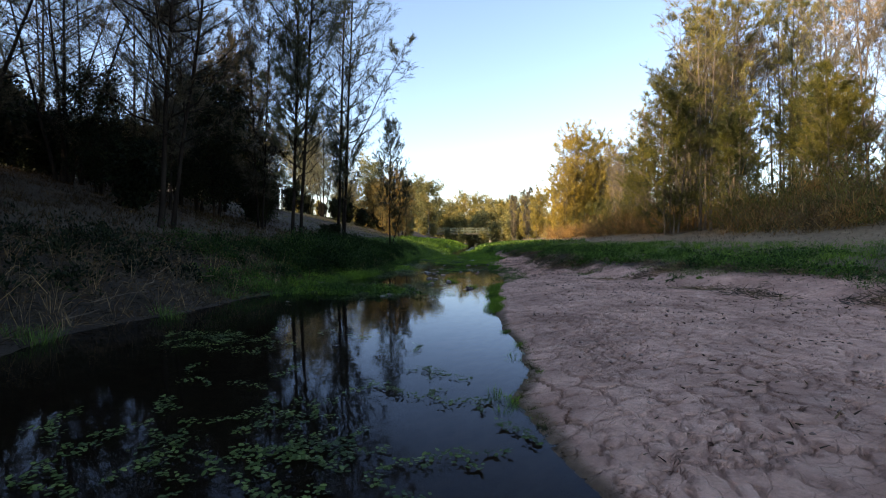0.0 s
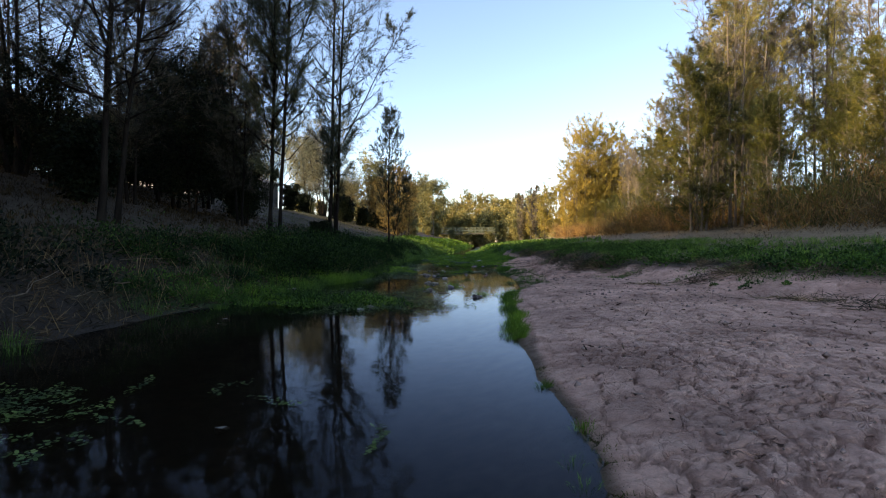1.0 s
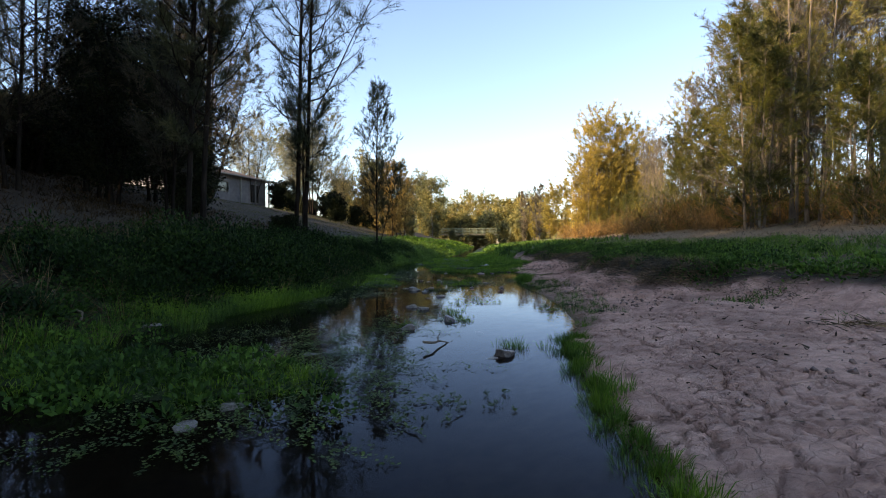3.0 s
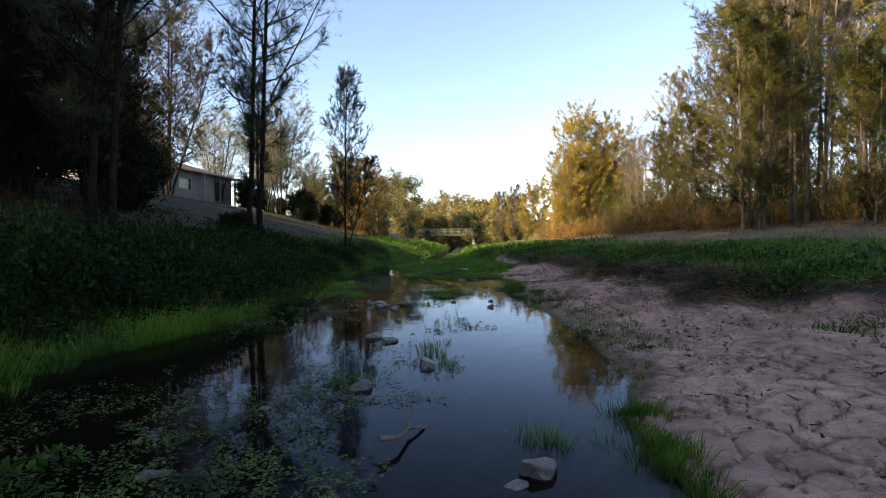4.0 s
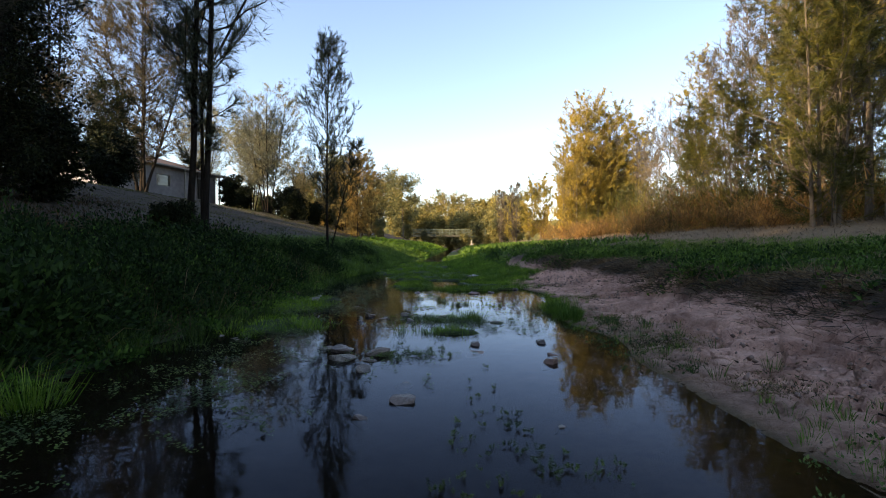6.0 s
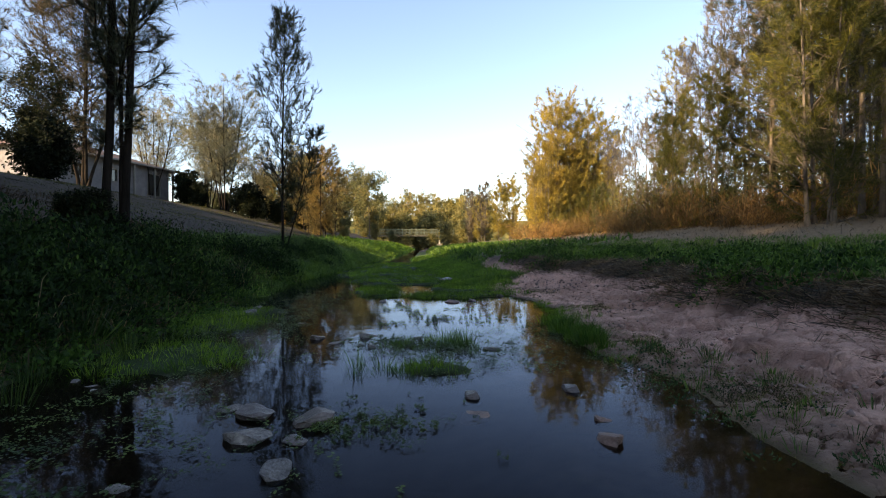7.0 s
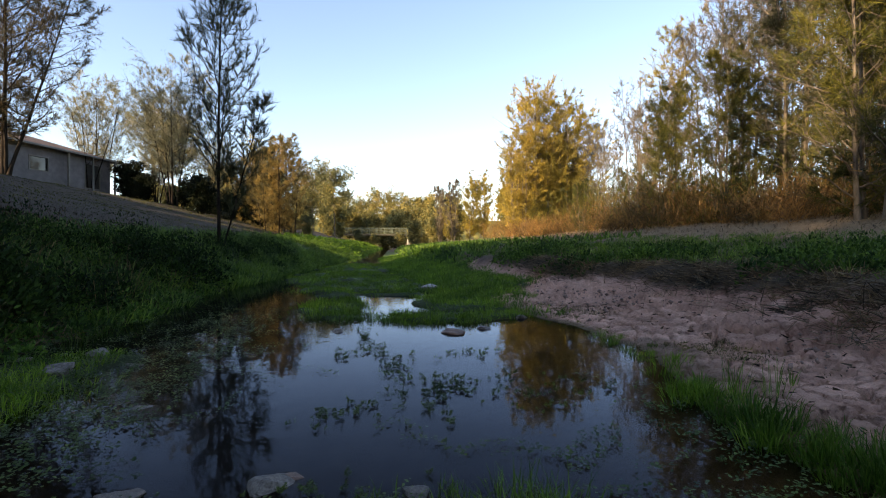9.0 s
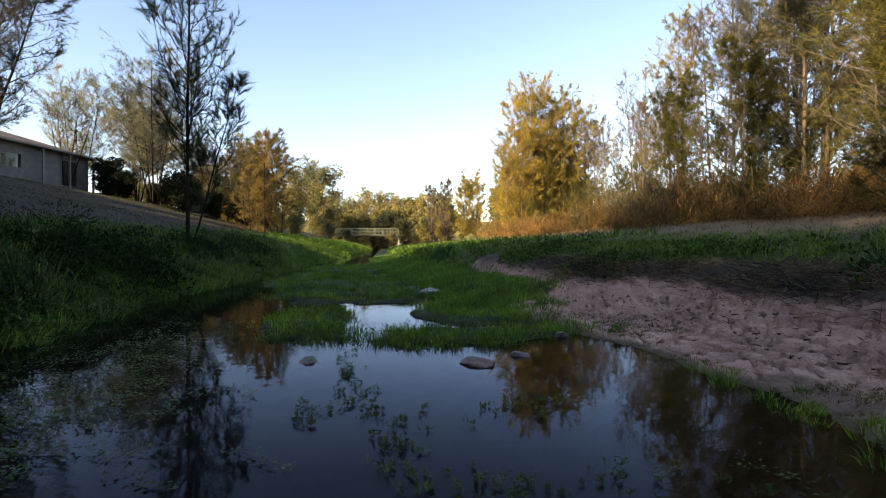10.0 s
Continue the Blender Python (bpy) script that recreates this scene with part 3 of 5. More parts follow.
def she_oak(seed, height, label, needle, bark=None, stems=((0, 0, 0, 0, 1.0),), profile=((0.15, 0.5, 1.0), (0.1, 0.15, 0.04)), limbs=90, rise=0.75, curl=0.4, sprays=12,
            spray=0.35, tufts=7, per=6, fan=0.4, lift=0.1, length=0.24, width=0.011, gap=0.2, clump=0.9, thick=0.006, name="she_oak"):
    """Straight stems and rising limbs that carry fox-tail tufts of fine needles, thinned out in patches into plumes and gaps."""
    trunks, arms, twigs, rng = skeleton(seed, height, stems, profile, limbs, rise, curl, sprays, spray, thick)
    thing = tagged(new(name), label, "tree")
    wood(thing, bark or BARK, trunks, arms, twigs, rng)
    p, d = along(twigs, tufts, rng)
    p2, d2 = along(arms, tufts, rng)
    p, d = np.concatenate([p, p2]), np.concatenate([d, d2])
    f = noise3(p, clump, seed)
    keep = f > np.quantile(f, gap) if gap else np.ones(len(p), bool)
    p, d = np.repeat(p[keep], per, 0), np.repeat(d[keep], per, 0)
    n = len(p)
    way = unit(d + rng.normal(0, fan, (n, 3)) + np.array([0, 0, lift]))
    V, F = needles(p, way, length * rng.uniform(0.5, 1.25, n), width * rng.uniform(0.7, 1.3, n), rng)
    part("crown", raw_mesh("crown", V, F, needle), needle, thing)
    return thing


def leafy_tree(name, seed, height, label, leaf, bark=None, per=40, length=0.10, width=0.04, spray=0.3, open_share=0.0, clump=1.2, stems=1, crown_from=0.15, reach=0.18,
               rise=0.9, limbs=60, lean=0.03, trunk=0.011, top=0.25, fork=7, belly=0.35):
    """A broad-leaved tree with clumps of leaves about its twigs."""
    r = np.random.default_rng(seed)
    turns = [2 * np.pi * s / stems + r.uniform(0, 1.2) for s in range(stems)]
    rows = [(0.02 * height * np.cos(a) * (stems > 1), 0.02 * height * np.sin(a) * (stems > 1), lean * np.cos(a), lean * np.sin(a), 1 - 0.08 * s) for s, a in enumerate(turns)]
    prof = ((crown_from, crown_from + belly * (1 - crown_from), 1.0), (reach * 0.6, reach, reach * top))
    trunks, arms, twigs, rng = skeleton(seed, height, rows, prof, limbs, rise, 0.2, fork, 0.45, trunk)
    thing = tagged(new(name), label, "tree")
    wood(thing, bark or BARK, trunks, arms, [], rng)
    p, d = along(twigs, per, rng)
    if open_share:
        f = noise3(p, clump, seed)
        keep = f > np.quantile(f, open_share)
        p, d = p[keep], d[keep]
    n = len(p)
    p = p + rng.normal(0, spray, (n, 3)) * np.array([1, 1, 0.7])
    way = unit(d * 0.4 + rng.normal(0, 0.8, (n, 3)) + np.array([0, 0, -0.25]))
    V, F = leaves(p, way, length * rng.uniform(0.6, 1.3, n), width * rng.uniform(0.7, 1.3, n), rng)
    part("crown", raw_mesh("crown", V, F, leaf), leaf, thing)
    return thing


def ground_z(x, y):
    return float(land(np.array([x]), np.array([y]))[0])


def stand(thing, x, y, turn=0.0, size=1.0, sink=0.05):
    thing.location = (x, y, ground_z(x, y) - sink)
    thing.rotation_euler = (0, 0, radians(turn))
    thing.scale = (size, size, size)
    return thing


def again(thing, x, y, turn, size=1.0, label="", sink=0.05):
    ob = copy_thing(thing, pose(x, y, ground_z(x, y) - sink, 0, 0, turn))
    ob.scale = (size, size, size)
    return tagged(ob, label)


def ring_of(count, wide, lean, seed):
    """Stems of one clump, standing in a ring and leaning outwards."""
    r = np.random.default_rng(seed)
    out = []
    for s in range(count):
        a = 2 * np.pi * s / count + r.uniform(-0.5, 0.5)
        w = r.uniform(0.4, 1.0)
        out.append((wide * w * np.cos(a), wide * w * np.sin(a), lean * w * np.cos(a), lean * w * np.sin(a), r.uniform(0.72, 1.0)))
    return tuple(out)


def dome(count, wide, lean, seed):
    """Stems of a round-topped clump, the outer ones shorter."""
    r = np.random.default_rng(seed)
    out = [(0, 0, 0, 0, 1.0)]
    for k in range(count - 1):
        a, w = 2.4 * k, np.sqrt((k + r.uniform(0.3, 1.0)) / count)
        out.append((wide * w * np.cos(a), wide * w * np.sin(a), lean * w * np.cos(a), lean * w * np.sin(a), 1.0 - 0.42 * w * w * r.uniform(0.7, 1.2)))
    return tuple(out)


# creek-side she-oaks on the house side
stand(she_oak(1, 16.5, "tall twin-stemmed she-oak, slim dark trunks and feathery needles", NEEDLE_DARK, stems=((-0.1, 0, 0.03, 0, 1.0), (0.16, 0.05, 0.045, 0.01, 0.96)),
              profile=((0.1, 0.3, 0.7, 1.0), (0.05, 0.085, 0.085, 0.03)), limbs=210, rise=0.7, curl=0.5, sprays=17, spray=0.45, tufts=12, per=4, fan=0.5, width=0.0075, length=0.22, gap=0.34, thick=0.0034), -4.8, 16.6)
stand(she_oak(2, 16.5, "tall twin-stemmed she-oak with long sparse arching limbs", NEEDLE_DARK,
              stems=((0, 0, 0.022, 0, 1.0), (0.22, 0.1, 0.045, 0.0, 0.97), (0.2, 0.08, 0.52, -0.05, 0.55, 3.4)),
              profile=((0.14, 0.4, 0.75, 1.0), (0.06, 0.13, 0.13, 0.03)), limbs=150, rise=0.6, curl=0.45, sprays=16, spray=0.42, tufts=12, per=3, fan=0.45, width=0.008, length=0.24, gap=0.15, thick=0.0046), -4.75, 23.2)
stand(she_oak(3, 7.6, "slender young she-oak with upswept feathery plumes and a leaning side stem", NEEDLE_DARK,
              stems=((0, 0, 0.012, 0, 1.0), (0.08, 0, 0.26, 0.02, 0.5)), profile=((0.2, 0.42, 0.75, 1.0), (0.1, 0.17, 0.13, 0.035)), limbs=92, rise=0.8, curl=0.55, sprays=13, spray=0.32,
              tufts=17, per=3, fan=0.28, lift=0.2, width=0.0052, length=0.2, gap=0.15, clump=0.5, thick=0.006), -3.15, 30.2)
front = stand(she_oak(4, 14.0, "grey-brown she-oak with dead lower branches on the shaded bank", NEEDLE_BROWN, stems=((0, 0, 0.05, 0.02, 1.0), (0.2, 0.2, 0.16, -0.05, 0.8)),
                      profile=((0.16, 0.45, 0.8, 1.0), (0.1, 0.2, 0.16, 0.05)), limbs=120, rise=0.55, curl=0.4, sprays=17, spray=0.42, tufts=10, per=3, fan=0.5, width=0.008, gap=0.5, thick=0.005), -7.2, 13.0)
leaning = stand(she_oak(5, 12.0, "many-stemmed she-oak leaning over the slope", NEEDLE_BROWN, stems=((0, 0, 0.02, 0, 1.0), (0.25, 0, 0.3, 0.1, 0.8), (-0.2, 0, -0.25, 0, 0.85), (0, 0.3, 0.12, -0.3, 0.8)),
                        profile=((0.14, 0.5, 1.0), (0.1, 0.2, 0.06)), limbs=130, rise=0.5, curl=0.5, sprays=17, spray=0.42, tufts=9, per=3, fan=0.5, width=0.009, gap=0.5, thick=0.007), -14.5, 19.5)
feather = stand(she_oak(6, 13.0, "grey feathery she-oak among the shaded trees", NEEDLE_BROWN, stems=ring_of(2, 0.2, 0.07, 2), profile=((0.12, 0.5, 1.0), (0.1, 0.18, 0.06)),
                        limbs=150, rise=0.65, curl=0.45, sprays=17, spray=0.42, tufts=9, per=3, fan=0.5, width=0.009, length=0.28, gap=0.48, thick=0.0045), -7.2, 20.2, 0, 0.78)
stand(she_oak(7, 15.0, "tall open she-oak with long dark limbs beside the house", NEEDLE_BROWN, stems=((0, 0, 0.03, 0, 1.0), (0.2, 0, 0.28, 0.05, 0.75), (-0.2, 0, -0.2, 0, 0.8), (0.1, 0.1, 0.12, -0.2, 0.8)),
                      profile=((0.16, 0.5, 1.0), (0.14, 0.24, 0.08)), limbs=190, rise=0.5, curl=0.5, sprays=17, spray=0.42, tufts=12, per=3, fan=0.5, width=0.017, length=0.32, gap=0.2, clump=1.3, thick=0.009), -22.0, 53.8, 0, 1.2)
# the three below y 3 stand out of view, added to block the sun
for thing, x, y, turn, size in ((feather, -10.0, 18.6, 80, 0.85), (leaning, -13.2, 13.6, 40, 1.0), (front, -9.0, 8.5, 200, 1.0), (feather, -12.8, 25.0, 130, 1.0),
                                (leaning, -16.2, 27.0, 140, 1.1), (leaning, -10.5, 2.0, 130, 1.05), (front, -7.0, -3.5, 20, 1.1), (leaning, -17.0, -3.0, 95, 1.2), (feather, -13.4, 31.5, 300, 0.85),
                                (feather, -19.0, 19.0, 10, 1.1), (leaning, -20.0, 25.5, 10, 1.1), (front, -15.5, 22.0, 250, 0.85)):
    again(thing, x, y, turn, size)
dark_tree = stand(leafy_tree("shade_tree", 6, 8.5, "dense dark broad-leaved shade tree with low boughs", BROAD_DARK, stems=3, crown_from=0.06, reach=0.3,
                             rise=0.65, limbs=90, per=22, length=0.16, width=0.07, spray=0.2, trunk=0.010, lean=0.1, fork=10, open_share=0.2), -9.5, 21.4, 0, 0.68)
# copies at y 10 and below are out of view, added to block sun
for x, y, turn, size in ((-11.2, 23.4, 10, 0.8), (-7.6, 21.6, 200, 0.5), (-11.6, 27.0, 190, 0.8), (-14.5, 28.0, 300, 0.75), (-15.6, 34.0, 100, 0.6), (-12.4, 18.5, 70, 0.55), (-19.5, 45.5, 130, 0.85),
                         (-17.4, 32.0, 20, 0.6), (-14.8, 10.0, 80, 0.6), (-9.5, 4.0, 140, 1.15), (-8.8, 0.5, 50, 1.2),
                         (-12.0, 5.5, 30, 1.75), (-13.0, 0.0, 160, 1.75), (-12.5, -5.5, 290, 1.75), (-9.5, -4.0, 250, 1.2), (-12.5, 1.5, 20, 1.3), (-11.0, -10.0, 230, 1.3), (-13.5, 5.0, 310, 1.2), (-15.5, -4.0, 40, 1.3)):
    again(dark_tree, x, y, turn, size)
# trees round the house
stand(she_oak(8, 12.5, "pale olive tree catching warm light, several dark stems", NEEDLE_PALE, BARK, stems=ring_of(5, 0.4, 0.2, 4), profile=((0.18, 0.55, 0.85, 1.0), (0.14, 0.27, 0.22, 0.09)),
              limbs=150, rise=0.6, curl=0.4, sprays=15, spray=0.42, tufts=14, per=2, fan=0.6, lift=-0.1, length=0.32, width=0.024, gap=0.22, clump=1.1, thick=0.007, name="paperbark"), -14.5, 62.0, 0, 0.88)
pale_tree = bpy.data.objects["paperbark"]
for x, y, turn, size in ((-18.6, 70.0, 90, 0.8), (-30.0, 84.0, 130, 1.1), (-12.5, 66.0, 200, 0.55)):
    again(pale_tree, x, y, turn, size, "pale olive tree on the rise by the house")
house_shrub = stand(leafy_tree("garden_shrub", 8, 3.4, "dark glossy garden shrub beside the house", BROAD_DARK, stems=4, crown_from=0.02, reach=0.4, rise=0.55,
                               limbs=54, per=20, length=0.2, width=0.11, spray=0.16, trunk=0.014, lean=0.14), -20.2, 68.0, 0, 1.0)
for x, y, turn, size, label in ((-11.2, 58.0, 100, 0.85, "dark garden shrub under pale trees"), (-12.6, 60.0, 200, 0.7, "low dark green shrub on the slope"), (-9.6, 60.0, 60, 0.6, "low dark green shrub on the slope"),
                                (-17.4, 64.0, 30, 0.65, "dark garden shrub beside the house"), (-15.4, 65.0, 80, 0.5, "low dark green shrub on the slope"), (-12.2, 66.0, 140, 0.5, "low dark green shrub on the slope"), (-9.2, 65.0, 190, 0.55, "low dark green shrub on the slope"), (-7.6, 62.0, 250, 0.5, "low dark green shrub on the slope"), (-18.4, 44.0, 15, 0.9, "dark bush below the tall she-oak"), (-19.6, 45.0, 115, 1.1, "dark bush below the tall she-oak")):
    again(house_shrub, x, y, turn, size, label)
# the shrub at y 0.5 is out of view, added to block the sun
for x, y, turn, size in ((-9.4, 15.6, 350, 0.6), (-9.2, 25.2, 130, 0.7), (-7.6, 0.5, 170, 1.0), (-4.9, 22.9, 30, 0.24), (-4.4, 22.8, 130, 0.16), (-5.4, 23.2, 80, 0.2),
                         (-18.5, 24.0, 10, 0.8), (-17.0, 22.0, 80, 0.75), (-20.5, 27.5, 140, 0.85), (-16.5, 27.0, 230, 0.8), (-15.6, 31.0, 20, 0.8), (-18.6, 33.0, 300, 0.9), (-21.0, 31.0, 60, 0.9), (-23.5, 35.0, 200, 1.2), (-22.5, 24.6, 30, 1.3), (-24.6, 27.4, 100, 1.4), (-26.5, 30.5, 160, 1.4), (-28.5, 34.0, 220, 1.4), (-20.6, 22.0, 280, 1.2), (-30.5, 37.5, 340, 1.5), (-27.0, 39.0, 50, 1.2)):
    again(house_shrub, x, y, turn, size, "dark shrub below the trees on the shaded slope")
# more of the wood, along the top of the slope
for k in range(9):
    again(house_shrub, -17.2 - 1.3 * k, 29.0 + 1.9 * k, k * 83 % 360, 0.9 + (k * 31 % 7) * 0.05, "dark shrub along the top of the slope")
# two rows added far to the left and upstream to block the low sun
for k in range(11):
    again(house_shrub, -15.6 - (k * 37 % 11) * 0.14, -9.0 + 2.1 * k, k * 71 % 360, 1.8 + (k * 29 % 7) * 0.06, "tall dark shrub added out of view to block the sun")
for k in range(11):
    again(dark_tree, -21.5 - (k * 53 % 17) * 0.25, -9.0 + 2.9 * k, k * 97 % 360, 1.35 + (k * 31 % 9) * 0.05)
stand(she_oak(9, 8.0, "small leafless tree with thin crooked branches", NEEDLE_GREY, BARK, stems=ring_of(4, 0.2, 0.3, 7), profile=((0.25, 0.6, 1.0), (0.12, 0.2, 0.08)),
              limbs=40, rise=0.6, curl=0.3, sprays=7, tufts=1, per=1, gap=0.6, thick=0.008, name="bare_tree"), -22.6, 66.0)
round_tree = stand(she_oak(10, 8.4, "rounded bushy she-oak with golden-brown foliage", RUSSET, BARK, stems=dome(9, 2.1, 0.1, 3), profile=((0.0, 0.3, 0.8, 1.0), (0.14, 0.19, 0.15, 0.09)),
                           limbs=260, rise=0.55, curl=0.3, sprays=13, tufts=15, per=2, fan=0.7, lift=-0.1, length=0.26, width=0.022, gap=0.12, clump=0.8, thick=0.006), -5.2, 56.0, 0, 0.84)
again(round_tree, -9.0, 66.0, 90, 0.75)

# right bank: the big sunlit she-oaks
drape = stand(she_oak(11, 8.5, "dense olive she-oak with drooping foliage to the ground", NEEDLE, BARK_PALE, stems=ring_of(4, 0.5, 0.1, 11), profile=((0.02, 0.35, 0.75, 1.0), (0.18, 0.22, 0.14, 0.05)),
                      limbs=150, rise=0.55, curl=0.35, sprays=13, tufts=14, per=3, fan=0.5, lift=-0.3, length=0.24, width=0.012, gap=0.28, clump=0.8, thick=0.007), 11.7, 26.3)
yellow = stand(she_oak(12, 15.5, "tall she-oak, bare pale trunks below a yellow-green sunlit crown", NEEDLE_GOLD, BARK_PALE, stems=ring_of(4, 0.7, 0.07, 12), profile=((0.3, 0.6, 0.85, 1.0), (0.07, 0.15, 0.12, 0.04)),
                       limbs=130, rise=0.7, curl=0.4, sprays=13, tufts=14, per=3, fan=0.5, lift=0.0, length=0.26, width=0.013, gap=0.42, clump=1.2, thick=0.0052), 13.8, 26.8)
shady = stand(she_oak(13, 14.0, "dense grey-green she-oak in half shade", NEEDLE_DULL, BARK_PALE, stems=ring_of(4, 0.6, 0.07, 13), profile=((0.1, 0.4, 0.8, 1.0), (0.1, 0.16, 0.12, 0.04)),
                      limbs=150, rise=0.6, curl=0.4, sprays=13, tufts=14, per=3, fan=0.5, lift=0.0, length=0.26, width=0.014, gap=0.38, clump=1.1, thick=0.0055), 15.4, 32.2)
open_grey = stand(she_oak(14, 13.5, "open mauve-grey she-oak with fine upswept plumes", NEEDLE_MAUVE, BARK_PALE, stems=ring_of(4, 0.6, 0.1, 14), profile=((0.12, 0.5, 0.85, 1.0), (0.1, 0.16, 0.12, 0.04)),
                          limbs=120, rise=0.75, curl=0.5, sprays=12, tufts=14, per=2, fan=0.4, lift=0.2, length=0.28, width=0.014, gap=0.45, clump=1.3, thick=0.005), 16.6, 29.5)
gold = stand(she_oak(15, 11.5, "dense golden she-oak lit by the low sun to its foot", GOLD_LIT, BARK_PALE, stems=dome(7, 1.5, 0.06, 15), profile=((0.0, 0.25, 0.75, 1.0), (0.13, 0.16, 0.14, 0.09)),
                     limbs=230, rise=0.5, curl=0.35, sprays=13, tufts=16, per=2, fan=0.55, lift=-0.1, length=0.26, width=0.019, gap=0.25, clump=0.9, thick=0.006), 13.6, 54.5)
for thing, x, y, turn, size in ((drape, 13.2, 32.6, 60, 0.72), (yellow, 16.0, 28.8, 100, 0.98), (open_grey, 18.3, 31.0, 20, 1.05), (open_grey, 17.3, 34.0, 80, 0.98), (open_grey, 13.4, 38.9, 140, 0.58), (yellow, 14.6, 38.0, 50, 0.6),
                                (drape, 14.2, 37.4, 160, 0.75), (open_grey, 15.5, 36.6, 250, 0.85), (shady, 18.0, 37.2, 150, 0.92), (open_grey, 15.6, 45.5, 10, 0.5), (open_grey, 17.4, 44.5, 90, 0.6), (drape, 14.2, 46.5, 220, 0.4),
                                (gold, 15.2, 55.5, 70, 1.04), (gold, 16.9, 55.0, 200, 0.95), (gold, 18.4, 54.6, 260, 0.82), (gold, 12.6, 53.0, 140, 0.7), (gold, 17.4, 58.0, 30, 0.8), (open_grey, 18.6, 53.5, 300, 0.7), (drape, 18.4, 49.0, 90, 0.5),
                                (shady, 14.0, 28.6, 210, 0.72), (yellow, 23.5, 34.9, 10, 1.05), (yellow, 20.5, 30.5, 200, 1.05), (open_grey, 21.0, 26.5, 70, 1.1), (drape, 13.4, 23.4, 280, 0.7),
                                (open_grey, 18.5, 21.5, 130, 1.0), (drape, 15.6, 20.4, 20, 0.7), (open_grey, 19.0, 16.5, 210, 1.0), (drape, 16.5, 16.2, 100, 0.7), (shady, 22.5, 40.0, 270, 1.0), (yellow, 27.5, 38.5, 130, 1.1), 
                                (drape, 17.6, 22.6, 50, 0.85), (drape, 19.8, 27.4, 130, 0.9), (drape, 21.0, 22.0, 10, 0.95), (drape, 22.4, 31.5, 330, 0.95), (drape, 19.0, 19.2, 200, 0.85), (drape, 16.4, 31.2, 190, 0.62), (open_grey, 22.0, 48.0, 60, 0.8)):
    again(thing, x, y, turn, size)
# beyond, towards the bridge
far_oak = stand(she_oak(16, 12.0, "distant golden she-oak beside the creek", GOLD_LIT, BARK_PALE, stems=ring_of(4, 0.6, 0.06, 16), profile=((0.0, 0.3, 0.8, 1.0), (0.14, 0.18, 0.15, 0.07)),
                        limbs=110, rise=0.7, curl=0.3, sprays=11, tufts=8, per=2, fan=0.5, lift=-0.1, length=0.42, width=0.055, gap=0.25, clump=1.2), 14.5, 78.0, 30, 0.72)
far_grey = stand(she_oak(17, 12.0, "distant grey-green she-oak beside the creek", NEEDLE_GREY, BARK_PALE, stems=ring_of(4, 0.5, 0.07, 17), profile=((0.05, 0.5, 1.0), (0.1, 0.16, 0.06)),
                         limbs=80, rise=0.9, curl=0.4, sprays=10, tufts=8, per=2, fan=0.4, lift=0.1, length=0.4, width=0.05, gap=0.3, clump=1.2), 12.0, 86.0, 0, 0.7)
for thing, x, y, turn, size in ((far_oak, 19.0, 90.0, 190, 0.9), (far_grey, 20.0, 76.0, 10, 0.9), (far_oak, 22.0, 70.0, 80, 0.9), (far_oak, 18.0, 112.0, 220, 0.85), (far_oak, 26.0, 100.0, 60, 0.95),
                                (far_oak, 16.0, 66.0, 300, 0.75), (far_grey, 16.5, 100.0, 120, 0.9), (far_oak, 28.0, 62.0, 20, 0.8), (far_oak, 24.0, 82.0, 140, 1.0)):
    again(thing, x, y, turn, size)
gum = stand(leafy_tree("gum_tree", 14, 15.0, "distant gum tree with a flat open crown", GUM_LEAF, BARK_PALE, stems=1, crown_from=0.45, reach=0.34, rise=0.6,
                       limbs=30, per=18, length=0.6, width=0.24, spray=0.5, trunk=0.010, fork=8, top=0.7, belly=0.6), 8.5, 165.0, 0)
for x, y, turn, size in ((-2.5, 92.0, 80, 0.62), (-6.0, 98.0, 200, 0.6), (16.0, 172.0, 120, 0.85), (2.0, 180.0, 260, 0.75), (22.0, 165.0, 310, 0.8), (-8.0, 150.0, 20, 0.8),
                         (-16.0, 120.0, 100, 0.9), (-30.0, 110.0, 60, 1.0), (30.0, 175.0, 10, 0.9), (12.0, 160.0, 200, 0.75), (5.0, 172.0, 30, 0.8), (-2.0, 168.0, 150, 0.75), (-20.0, 170.0, 80, 0.9)):
    again(gum, x, y, turn, size)
far_bush = stand(leafy_tree("bushy_tree", 15, 7.0, "rounded yellow-green tree near the footbridge", GUM_LEAF, BARK, stems=4, crown_from=0.0, reach=0.4, rise=0.8,
                            limbs=40, per=20, length=0.55, width=0.26, spray=0.4, trunk=0.010, lean=0.12, top=0.5), 2.0, 140.0, 0)
